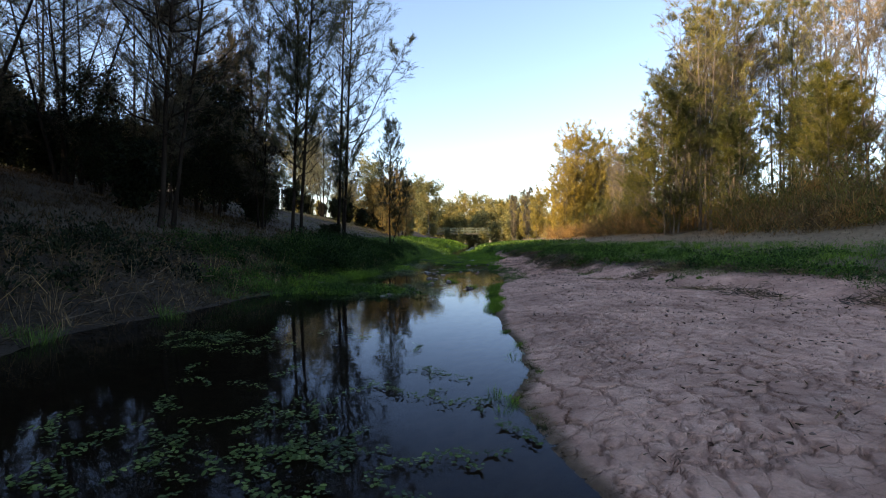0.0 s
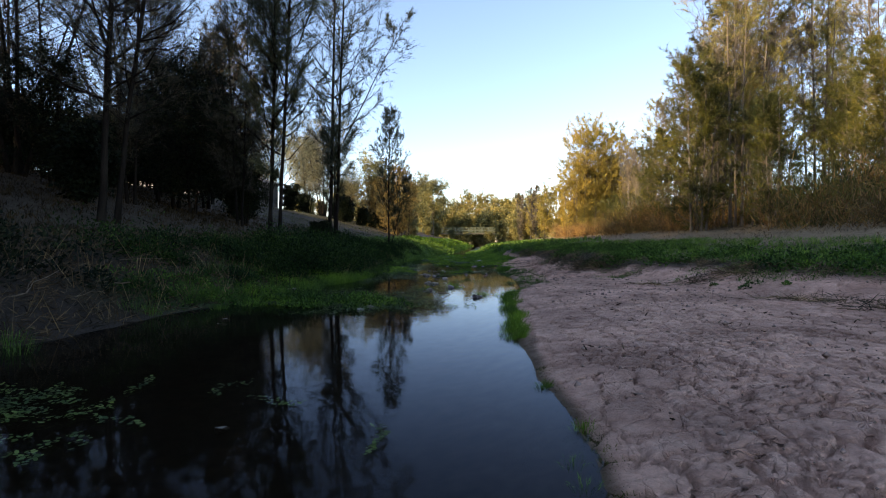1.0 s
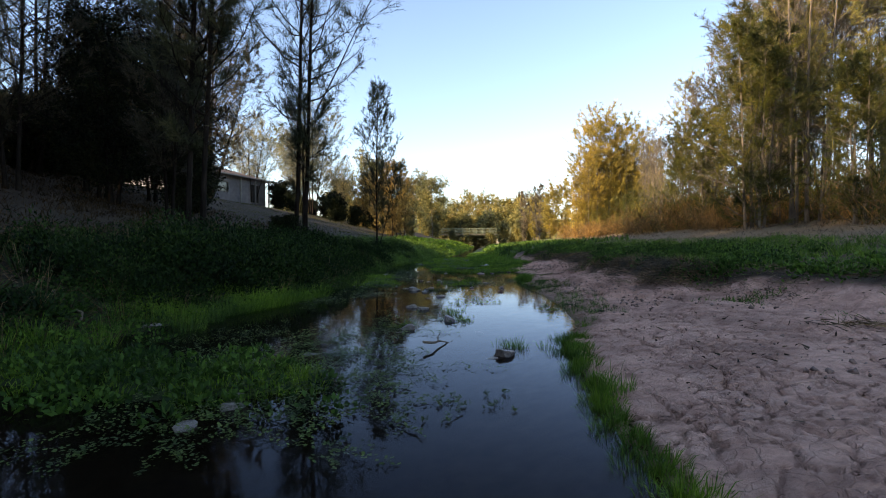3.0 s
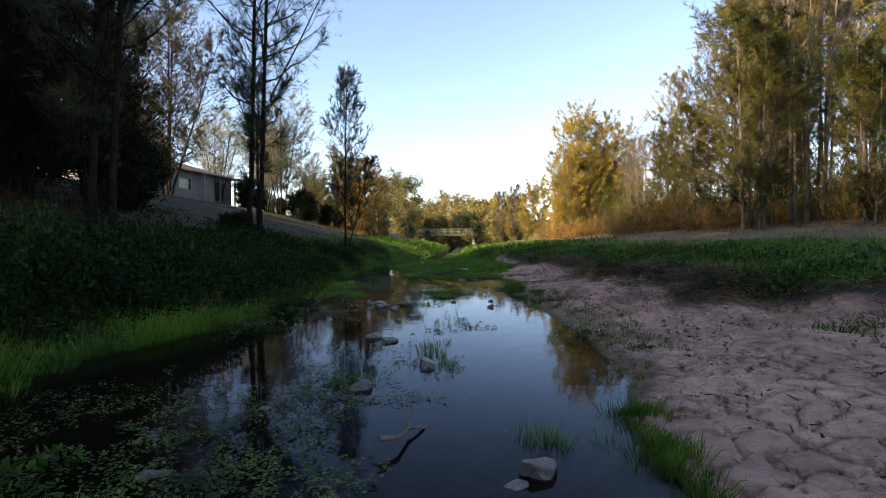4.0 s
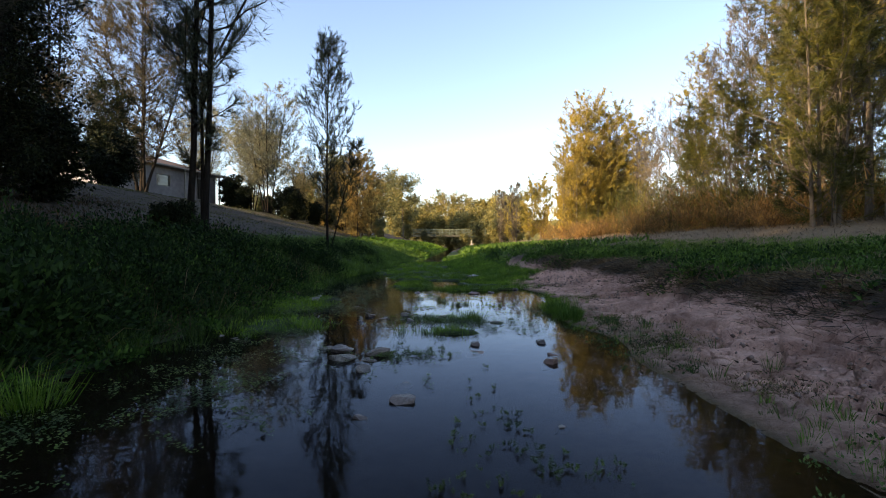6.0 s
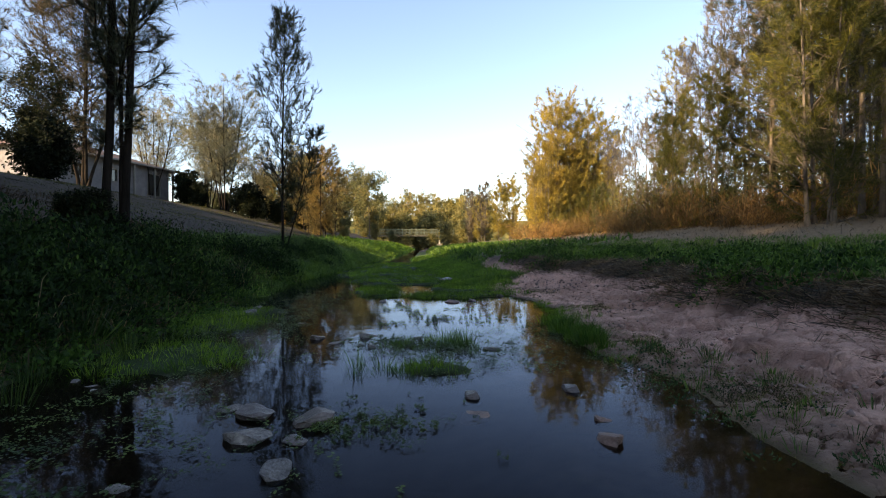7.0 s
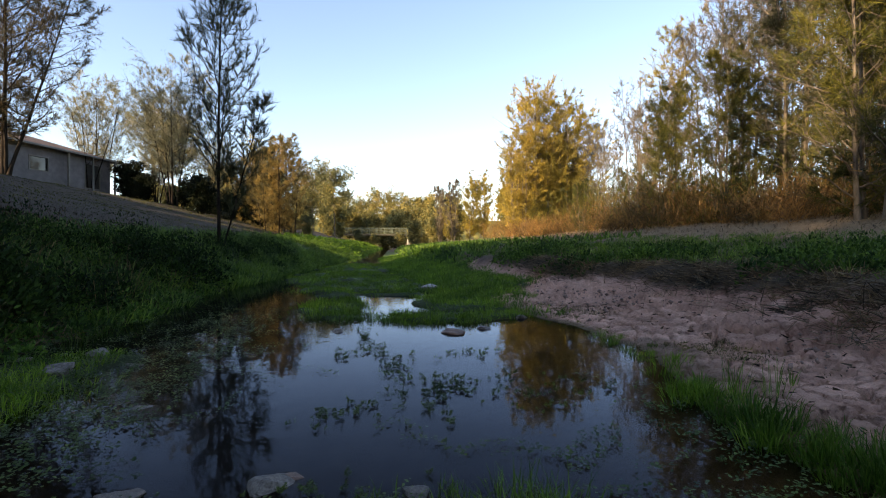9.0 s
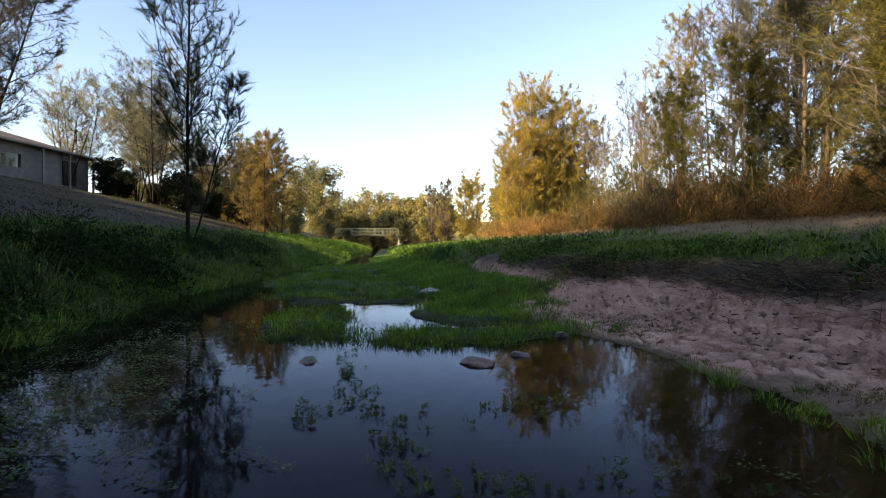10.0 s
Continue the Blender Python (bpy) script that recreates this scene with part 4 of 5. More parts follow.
for x, y, turn, size in ((8.0, 145.0, 90, 1.0), (14.0, 138.0, 180, 1.1), (-3.5, 135.0, 270, 0.9), (20.0, 132.0, 40, 1.0), (-10.0, 128.0, 120, 1.1), (-16.0, 85.0, 10, 0.8),
                         (26.0, 145.0, 220, 1.2), (-9.5, 74.0, 310, 0.7), (30.0, 84.0, 150, 1.2), (12.0, 150.0, 20, 1.2), (5.0, 152.0, 60, 1.1), (36.0, 130.0, 90, 1.4), (-4.5, 118.0, 30, 0.5), (12.0, 119.0, 70, 0.5), (10.5, 104.0, 200, 0.55), (12.6, 96.0, 40, 0.5), (9.5, 133.0, 300, 1.0), (4.5, 136.0, 120, 0.9), (-1.0, 141.0, 20, 1.0), (16.0, 128.0, 250, 0.9), (18.0, 150.0, 10, 1.5), (-6.0, 146.0, 90, 1.3), (1.0, 121.5, 100, 0.34), (4.2, 120.0, 30, 0.3), (-2.4, 119.0, 200, 0.4), (9.6, 121.0, 160, 0.38), (-9.0, 112.0, 250, 0.7)):
    again(far_bush, x, y, turn, size)
for k in range(11):
    again(far_bush, -5.0 - 1.9 * k, 76.0 + (k * 37 % 7) * 0.7, k * 67 % 360, 0.32 + (k * 29 % 7) * 0.03, "low yellow-green bush along the top of the rise", 0.3)


# ---- undergrowth ----
def scatter(n, x0, x1, y0, y1, rng, keep):
    x, y = rng.uniform(x0, x1, n), rng.uniform(y0, y1, n)
    k = rng.uniform(0, 1, n) < keep(x, y)
    return x[k], y[k]


def blade_field(name, label, material, x, y, rng, length, width, per=1, upright=1.0, bend=0.25, jitter=0.04, category="grass", shape=strands, lift=0.0):
    x, y = np.repeat(x, per), np.repeat(y, per)
    n = len(x)
    x, y = x + rng.normal(0, jitter, n), y + rng.normal(0, jitter, n)
    root = np.column_stack([x, y, land(x, y) - 0.01 + lift])
    way = unit(np.column_stack([rng.normal(0, 0.45, n), rng.normal(0, 0.45, n), np.maximum(upright + rng.normal(0, 0.15, n), 0.04)]))
    ln = length * rng.uniform(0.45, 1.3, n)
    args = (root, way, ln, width * rng.uniform(0.7, 1.3, n), rng)
    V, F = shape(*args, bend) if shape is strands else shape(*args)
    return tagged(new(name, raw_mesh(name, V, F, material)), label, category, kind="stuff")


rng = np.random.default_rng(77)


def on_right(x, y, a, b):
    d = x - lip(y)
    return smooth(a, a + 0.5, d) * (1 - smooth(b - 0.8, b, d))


def on_left(x, y, a, b):
    d = shore_left(y) - x
    return smooth(a, a + 0.2, d) * (1 - smooth(b - 0.6, b, d))


patch = lambda x, y, s, k: smooth(-0.25, 0.35, fbm(x, y, s, k))

def tussocks(name, label, material, x, y, rng, blades, length, width, fan=0.06, lean=0.55, bend=0.3, category="grass"):
    """Tufts: blades fanning out of one root each, tuft by tuft of its own size."""
    n = len(x)
    size = rng.uniform(0.5, 1.25, n)
    bx, by, bs = np.repeat(x, blades), np.repeat(y, blades), np.repeat(size, blades)
    m = len(bx)
    a, q = rng.uniform(0, 2 * np.pi, m), rng.uniform(0, 1, m) ** 0.7
    ox, oy = np.cos(a) * q, np.sin(a) * q
    px, py = bx + ox * fan * bs, by + oy * fan * bs
    root = np.column_stack([px, py, np.maximum(land(px, py), -0.02) - 0.01])
    way = unit(np.column_stack([ox * lean, oy * lean, np.ones(m)]) + rng.normal(0, 0.12, (m, 3)))
    V, F = strands(root, way, length * bs * rng.uniform(0.5, 1.2, m), width * rng.uniform(0.7, 1.3, m), rng, bend)
    return tagged(new(name, raw_mesh(name, V, F, material)), label, category, kind="stuff")


def mounds(name, label, material, x, y, rng, count, radius, high, length, width, category="weeds"):
    """Leafy mounds: leaves on an uneven dome, so that each plant shades the next."""
    n = len(x)
    size = 0.45 + 1.1 * rng.uniform(0, 1, n) ** 1.7
    bx, by, bs = np.repeat(x, count), np.repeat(y, count), np.repeat(size, count)
    m = len(bx)
    d = unit(rng.normal(size=(m, 3)) + np.array([0, 0, 0.5]))
    d[:, 2] = np.abs(d[:, 2])
    reach = rng.uniform(0.55, 1.1, m)
    px, py = bx + d[:, 0] * radius * bs * reach, by + d[:, 1] * radius * bs * reach
    root = np.column_stack([px, py, np.maximum(land(px, py), 0) + d[:, 2] * high * bs * reach])
    way = unit(d * 0.8 + rng.normal(0, 0.5, (m, 3)) + np.array([0, 0, 0.1]))
    V, F = leaves(root, way, length * rng.uniform(0.6, 1.3, m), width * rng.uniform(0.7, 1.2, m), rng)
    return tagged(new(name, raw_mesh(name, V, F, material)), label, category, kind="stuff")


def beside(line, n, y0, y1, d0, d1, rng):
    y = rng.uniform(y0, y1, n)
    return line(y) + rng.uniform(d0, d1, n), y


# turf on the flat above the mud
x, y = scatter(60000, 2.5, 13, 5, 32, rng, lambda x, y: on_right(x, y, -0.05, 5.2) * (0.25 + 0.75 * patch(x, y, 0.8, 51)))
blade_field("turf", "short green turf on the flat above the mud", GRASS, x, y, rng, 0.13, 0.009, 2, 0.7)
x, y = scatter(26000, 2.5, 12, 7, 32, rng, lambda x, y: on_right(x, y, 0.0, 4.2) * smooth(0.0, 0.45, fbm(x, y, 1.1, 72)))
blade_field("turf", "patches of bright green grass on the flat", GRASS_BRIGHT, x, y, rng, 0.11, 0.010, 2, 0.6)
x, y = scatter(18000, 1, 16, 30, 125, rng, lambda x, y: on_right(x, y, -1.0, 5.5))
blade_field("far_turf", "green grass along the far bank", GRASS, x, y, rng, 0.35, 0.05, 2, 0.8)
x, y = beside(lip, 2100, 7.0, 30, -0.3, 2.6, rng)
k = rng.uniform(0, 1, len(x)) < patch(x, y, 1.0, 52) * (1 - 0.6 * smooth(0.5, 2.4, x - lip(y)))
mounds("creeping_weed", "low leafy creeping weed over the bank edge", CREEPER, x[k], y[k], rng, 60, 0.24, 0.14, 0.055, 0.034)
x, y = beside(lip, 600, 6.0, 28, 0.2, 4.0, rng)
tussocks("bank_tussocks", "green grass tufts on the flat above the mud", GRASS, x, y, rng, 26, 0.24, 0.007)
# dead stalks and flood litter along the lip
x, y = beside(lip, 12000, 6.0, 25, -0.45, 0.3, rng)
k = rng.uniform(0, 1, len(x)) < patch(x, y, 0.7, 53)
blade_field("flood_litter", "matted dead stalks left by the flood", STALK, x[k], y[k], rng, 0.15, 0.007, 4, 0.12, 0.03, 0.07, "litter", strands, 0.02)
x, y = beside(lip, 5200, 5.0, 25, -0.9, 0.4, rng)
k = rng.uniform(0, 1, len(x)) < patch(x, y, 0.7, 64)
blade_field("pale_stalks", "pale dry stalks among the flood litter", STRAW, x[k], y[k], rng, 0.15, 0.005, 2, 0.14, 0.03, 0.06, "litter", strands, 0.05)
x, y = beside(lip, 5200, 11.0, 26, -0.5, 0.12, rng)
k = rng.uniform(0, 1, len(x)) < smooth(-0.2, 0.2, fbm(x, y, 1.6, 73)) * smooth(12, 16, y)
blade_field("stalk_mat", "long flattened dead stalks matted along the bank edge", STALK, x[k], y[k], rng, 0.24, 0.007, 2, 0.03, 0.10, 0.07, "litter", strands, 0.05)
x, y = scatter(22000, 3.0, 9.0, 4, 11, rng, lambda x, y: smooth(-2.6, -1.2, x - lip(y)) * (1 - smooth(-0.3, 0.2, x - lip(y))) * smooth(0.0, 0.35, fbm(x, y, 0.9, 74)))
blade_field("stalk_mat", "scattered dead stalks and chips on dry mud", STALK, x, y, rng, 0.16, 0.008, 2, 0.06, 0.05, 0.06, "litter", strands, 0.03)
x, y = beside(lip, 260, 6.0, 13, -1.3, 0.1, rng)
k = rng.uniform(0, 1, len(x)) < smooth(0.05, 0.3, fbm(x, y, 0.9, 81))
mounds("stray_weed", "stray green weeds and tufts on the edge of the mud", CREEPER, x[k][::3], y[k][::3], rng, 45, 0.13, 0.06, 0.04, 0.024)
x, y = scatter(30000, 3.0, 9.0, 6.5, 15, rng, lambda x, y: smooth(-1.5, -0.5, x - lip(y) + 0.6 * fbm(x, y, 0.8, 86)) * (1 - smooth(-0.05, 0.1, x - lip(y))) * smooth(-0.05, 0.3, fbm(x, y, 0.7, 87)))
blade_field("turf", "ragged green turf spreading onto the mud", GRASS, x, y, rng, 0.09, 0.009, 2, 0.6)
x, y = scatter(5200, 0.9, 8.0, 2, 22, rng, lambda x, y: smooth(0.15, 0.5, x - shore_right(y)) * (1 - smooth(-0.4, 0.2, x - lip(y))) * patch(x, y, 1.0, 82))
blade_field("leaf_litter", "dark bits of leaf and bark scattered on the mud", DARK_STRAW, x, y, rng, 0.05, 0.012, 1, 0.1, 0.02, 0.05, "litter", strands, 0.012)
# crumbs of dried mud and small stones on the flat
x, y = scatter(16000, 0.5, 7, 2, 24, rng, lambda x, y: smooth(0.1, 0.4, x - shore_right(y)) * (1 - smooth(-0.5, 0.0, x - lip(y))) * patch(x, y, 0.8, 66) * (0.3 + 0.7 * smooth(10, 14, y)))
n = len(x)
size = 0.006 + 0.022 * rng.uniform(0, 1, n) ** 3
corner = np.array([[1, 0, 0], [0, 1, 0], [-1, 0, 0], [0, -1, 0], [0, 0, 0.8], [0, 0, -0.8]], float)
V = np.column_stack([x, y, land(x, y) + 0.004])[:, None] + size[:, None, None] * (corner[None] * rng.uniform(0.6, 1.2, (n, 6, 1)) + rng.normal(0, 0.2, (n, 6, 3)))
F = (np.arange(n)[:, None, None] * 6 + np.array([[0, 1, 4], [1, 2, 4], [2, 3, 4], [3, 0, 4], [1, 0, 5], [2, 1, 5], [3, 2, 5], [0, 3, 5]])[None]).reshape(-1, 3)
tagged(new("mud_crumbs", raw_mesh("mud_crumbs", V.reshape(-1, 3), F, CRUMB)), "crumbs of dried mud on the cracked flat", "mud", kind="stuff")
# dry grass under the right-hand trees
x, y = scatter(20000, 6, 22, 8, 60, rng, lambda x, y: smooth(3.5, 6.0, x - lip(y)) * (0.3 + 0.7 * patch(x, y, 1.5, 54)))
blade_field("dry_grass", "sparse dry grass below the trees", STRAW, x, y, rng, 0.16, 0.012, 2, 0.7)

# left bank: rank weeds, then grass at the water
left_of = lambda y: shore_left(y)
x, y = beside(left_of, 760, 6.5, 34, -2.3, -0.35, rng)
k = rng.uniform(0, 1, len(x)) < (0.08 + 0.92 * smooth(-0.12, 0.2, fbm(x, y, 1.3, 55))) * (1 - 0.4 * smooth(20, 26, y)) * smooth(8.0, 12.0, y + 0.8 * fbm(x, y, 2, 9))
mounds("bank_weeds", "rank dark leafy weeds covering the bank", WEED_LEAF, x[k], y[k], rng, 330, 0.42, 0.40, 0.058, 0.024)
# lighter leaves paint lit tops onto the same weed patches
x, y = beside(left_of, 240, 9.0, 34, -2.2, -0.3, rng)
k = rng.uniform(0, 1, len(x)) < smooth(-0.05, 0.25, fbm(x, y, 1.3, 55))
mounds("bank_weeds", "green leafy tops among the rank weeds, coloured as if lit", CREEPER, x[k], y[k], rng, 90, 0.4, 0.46, 0.05, 0.02)
# dark mounds for overhanging weeds and, in their colour, the bank's shadowed foot
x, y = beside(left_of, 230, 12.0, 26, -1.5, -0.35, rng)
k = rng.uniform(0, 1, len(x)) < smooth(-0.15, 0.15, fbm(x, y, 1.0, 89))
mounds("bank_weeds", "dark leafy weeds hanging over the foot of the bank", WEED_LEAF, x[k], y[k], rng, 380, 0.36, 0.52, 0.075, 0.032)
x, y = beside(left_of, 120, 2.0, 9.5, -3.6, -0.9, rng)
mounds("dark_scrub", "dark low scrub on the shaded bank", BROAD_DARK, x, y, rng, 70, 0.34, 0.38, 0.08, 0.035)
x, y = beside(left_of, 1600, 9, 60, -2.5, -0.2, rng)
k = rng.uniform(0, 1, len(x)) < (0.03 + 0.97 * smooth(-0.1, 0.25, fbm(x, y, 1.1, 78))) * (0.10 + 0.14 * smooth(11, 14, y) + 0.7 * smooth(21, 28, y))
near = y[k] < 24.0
for part_of, mat in ((near, GRASS_SHADED), (~near, GRASS)):
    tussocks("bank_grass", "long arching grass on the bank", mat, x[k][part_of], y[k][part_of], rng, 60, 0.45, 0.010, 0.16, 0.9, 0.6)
# brighter blades put light on the crest, against the darker copy below
x, y = beside(left_of, 420, 12, 34, -2.5, -1.1, rng)
k = rng.uniform(0, 1, len(x)) < smooth(-0.1, 0.2, fbm(x, y, 1.4, 84)) * (0.35 + 0.65 * smooth(15, 19, y))
tussocks("crest_grass", "long green grass arching over the top of the bank", GRASS, x[k], y[k], rng, 90, 0.5, 0.006, 0.2, 1.0, 0.75)
x, y = beside(left_of, 480, 5, 26, -2.4, -0.1, rng)
tussocks("dead_stems", "pale dead stems leaning out of the weeds", STALK, x, y, rng, 6, 0.62, 0.006, 0.1, 0.9, 0.35, "litter")
x, y = scatter(8000, -5, 6, 50, 125, rng, lambda x, y: on_left(x, y, -0.3, 5.0))
blade_field("far_bank_grass", "green grass on the distant bank", GRASS_BRIGHT, x, y, rng, 0.5, 0.06, 3, 0.75, 0.3, 0.2)
x, y = beside(left_of, 1100, 4.5, 24, -0.6, 0.4, rng)
k = rng.uniform(0, 1, len(x)) < smooth(-0.05, 0.3, fbm(x, y, 1.1, 56)) * np.interp(y, (4, 7.5, 11.6, 12.8, 15.5, 16.8, 24), (0.3, 0.15, 0.2, 1.0, 1.0, 0.35, 0.3))
x, y = x[k], y[k]
k = fbm(x, y, 0.6, 75) > 0.0
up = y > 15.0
for part_of, mat, tall in ((k & ~up, GRASS_BRIGHT, 0.26), (~k & ~up, GRASS, 0.2), (up, GRASS_SHADED, 0.22)):
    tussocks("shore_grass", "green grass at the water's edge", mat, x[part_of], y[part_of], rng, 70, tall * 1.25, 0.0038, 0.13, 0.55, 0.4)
x, y = beside(left_of, 700, 9, 25, -1.1, 0.05, rng)
x, y = np.concatenate([x, rng.normal(-1.4, 0.4, 40), rng.normal(-2.3, 0.45, 50)]), np.concatenate([y, rng.normal(9.9, 0.3, 40), rng.normal(10.1, 0.3, 50)])
mounds("shore_weed", "low green leafy weed along the shaded shore", CREEPER, x, y, rng, 50, 0.17, 0.09, 0.045, 0.028)
x, y = beside(left_of, 700, 21.5, 48, -0.7, 0.08, rng)
tussocks("shore_grass", "green grass along the far water's edge", GRASS, x, y, rng, 40, 0.24, 0.009, 0.16, 0.7, 0.35)
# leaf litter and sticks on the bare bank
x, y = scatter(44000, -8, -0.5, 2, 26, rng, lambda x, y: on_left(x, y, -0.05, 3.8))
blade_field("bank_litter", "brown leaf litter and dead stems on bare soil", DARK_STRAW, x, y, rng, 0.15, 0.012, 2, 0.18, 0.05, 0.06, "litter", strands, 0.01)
x, y = scatter(52000, -30, -3, 26, 78, rng, lambda x, y: smooth(2.2, 3.4, shore_left(y) - x) * smooth(26, 33, y) * (0.45 + 0.55 * patch(x, y, 2.2, 85)))
blade_field("mown_grass", "short dry mown grass on the rise below the house", MOWN, x, y, rng, 0.07, 0.022, 2, 0.6, 0.2, 0.12)
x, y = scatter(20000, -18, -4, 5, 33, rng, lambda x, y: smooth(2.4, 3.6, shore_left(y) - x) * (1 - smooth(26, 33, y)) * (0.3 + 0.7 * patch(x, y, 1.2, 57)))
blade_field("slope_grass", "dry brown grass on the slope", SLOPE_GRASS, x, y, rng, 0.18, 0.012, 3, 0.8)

# wet meadow between the creek and the mud, upstream
x, y = scatter(9000, 0.6, 4.5, 21.5, 46, rng, lambda x, y: smooth(-0.1, 0.1, x - shore_right(y)) * (1 - smooth(-0.1, 0.35, x - mud_edge(y))))
tussocks("meadow_grass", "green grass on the wet flat beside the creek", GRASS_BRIGHT, x, y, rng, 14, 0.16, 0.007, 0.12, 0.7, 0.35)
x, y = beside(left_of, 900, 23, 70, -3.6, 0.1, rng)
tussocks("far_bank_grass", "long green grass on the far bank", GRASS, x, y, rng, 40, 0.42, 0.012, 0.3, 0.8, 0.5)
# margins of the mud and the islands
x, y = beside(shore_right, 80000, 2.0, 22.5, -0.08, 0.75, rng)
k = rng.uniform(0, 1, len(x)) < smooth(-0.1, 0.3, fbm(x, y, 0.7, 67)) * (1 - smooth(0.05, 0.1 + 0.65 * smooth(11, 14, y), x - shore_right(y)))
blade_field("margin_moss", "short brown-green growth along the wet mud margin", MARGIN, x[k], y[k], rng, 0.022, 0.004, 3, 0.6, 0.2, 0.02)
x, y = beside(shore_right, 420, 2.2, 22.5, -0.14, 0.14, rng)
k = rng.uniform(0, 1, len(x)) < smooth(-0.05, 0.25, fbm(x, y, 0.9, 58)) * np.interp(y, (2, 7, 9, 14, 17, 19, 22), (0.5, 0.25, 0.9, 0.6, 0.4, 0.5, 0.3))
x2, y2 = beside(shore_right, 80, 8.8, 12.2, 0.0, 0.2, rng)
keep = fbm(x2, y2, 0.8, 71) > 0.05
x2, y2 = x2[keep], y2[keep]
x3, y3 = beside(shore_right, 24, 17.0, 19.9, -0.15, 0.16, rng)
x, y = np.concatenate([x[k], x2, x3]), np.concatenate([y[k], y2, y3])
x4, y4 = beside(shore_right, 200, 7.0, 11.3, -0.08, 0.1, rng)
x, y = np.concatenate([x, x4]), np.concatenate([y, y4])
tussocks("margin_grass", "small green grass tufts along the mud margin", GRASS_BRIGHT, x, y, rng, 44, 0.11, 0.0034, 0.06, 0.6, 0.3)

x, y = beside(shore_right, 190, 12.5, 19.0, -0.3, 0.4, rng)
k = rng.uniform(0, 1, len(x)) < smooth(0.05, 0.35, fbm(x, y, 0.8, 83))
mounds("margin_weed", "low green weed creeping over the wet margin", FLOAT_LEAF, x[k], y[k], rng, 26, 0.09, 0.035, 0.02, 0.011)
x, y = beside(shore_right, 90, 12.0, 17.5, 0.0, 0.6, rng)
tussocks("margin_grass", "thin grass sprouting from the wet mud", GRASS, x, y, rng, 16, 0.12, 0.0034, 0.05, 0.5, 0.3)


def island_grass(x, y):
    q = np.full(x.shape, 9.0)
    for cx, cy, rx, ry, h in ISLANDS:
        q = np.minimum(q, np.hypot((x - cx) / rx, (y - cy) / ry))
    return (1 - smooth(0.8, 1.15, q)) * (0.35 + 0.65 * patch(x, y, 0.5, 59))


x, y = scatter(15000, -3, 3, 9, 25, rng, island_grass)
x2, y2 = scatter(3600, -2, 2.5, 25, 37, rng, island_grass)
x, y = np.concatenate([x, x2]), np.concatenate([y, y2])
tussocks("island_grass", "bright green grass on low islands in the creek", GRASS_BRIGHT, x, y, rng, 26, 0.12, 0.0048, 0.09, 0.7, 0.35)

# a strip of taller grass on the wet edge of the mud
y = rng.uniform(17.6, 18.9, 85)
x = 1.80 + 0.08 * fbm(y, 0 * y, 0.5, 88) + rng.normal(0, 0.06, 85)
tussocks("margin_grass", "strip of fresh bright grass on the wet mud edge", GRASS_BRIGHT, x, y, rng, 40, 0.17, 0.0042, 0.06, 0.5, 0.3)

# thin upright tufts standing in the shallows
def reeds(spots, seed):
    r = np.random.default_rng(seed)
    x = np.concatenate([r.normal(cx, w, n) for cx, cy, w, h, n in spots])
    y = np.concatenate([r.normal(cy, h, n) for cx, cy, w, h, n in spots])
    return x, y


x, y = reeds(((0.72, 10.9, 0.05, 0.05, 6), (0.64, 17.85, 0.08, 0.12, 34), (0.2, 12.75, 0.05, 0.06, 6), (-0.27, 12.05, 0.05, 0.05, 3), (0.1, 17.0, 0.15, 0.1, 6), (2.0, 18.7, 0.12, 0.2, 4), (1.0, 9.6, 0.06, 0.12, 10)), 8)
tussocks("water_grass", "thin upright grass tufts standing in shallow water", GRASS_BRIGHT, x, y, rng, 20, 0.18, 0.0036, 0.06, 0.45, 0.2)

x, y = reeds(((0.28, 12.4, 0.06, 0.12, 9), (0.18, 13.1, 0.05, 0.15, 7), (-0.4, 11.95, 0.07, 0.1, 6), (0.35, 17.8, 0.14, 0.12, 26), (0.85, 17.7, 0.1, 0.12, 10)), 9)
tussocks("water_grass", "short grass tufts in shallow water", GRASS_BRIGHT, x, y, rng, 24, 0.11, 0.0036, 0.05, 0.6, 0.25)

# understorey of dry brush below the right-hand trees
def brush_field(name, label, material, count, high, width, seed, keep):
    """Thickets: stems fanning from a base, dense and uneven in height."""
    r = np.random.default_rng(seed)
    x, y = scatter(count, 9.5, 26, 14, 62, r, keep)
    tall = high * (0.35 + 0.65 * np.clip(0.5 + fbm(x, y, 2.6, seed), 0, 1)) * r.uniform(0.6, 1.1, len(x))
    k = 60
    bx, by, bh = np.repeat(x, k), np.repeat(y, k), np.repeat(tall, k)
    n = len(bx)
    q = r.uniform(0, 1, n)
    fan = 0.16 + 0.30 * q * bh
    root = np.column_stack([bx + r.normal(0, 1, n) * fan, by + r.normal(0, 1, n) * fan, land(bx, by) + q * bh * 0.85])
    way = unit(np.column_stack([r.normal(0, 0.5, n), r.normal(0, 0.5, n), r.uniform(0.1, 1.2, n)]))
    V, F = needles(root, way, r.uniform(0.2, 0.55, n), width, r)
    tagged(new(name, raw_mesh(name, V, F, material)), label, "brush", kind="stuff")


edge = lambda x, y: smooth(6.6, 8.0, x - lip(y) + 0.9 * fbm(x, y, 2, 60))
brush_field("dry_brush", "tangled orange-brown dry brush below the trees", BRUSH, 5200, 2.4, 0.022, 61, lambda x, y: edge(x, y) * patch(x, y, 2.2, 61))
brush_field("green_brush", "olive saplings and shrubs below the trees", NEEDLE, 3600, 4.2, 0.024, 62, lambda x, y: edge(x - 0.8, y) * patch(x, y, 2.6, 63))


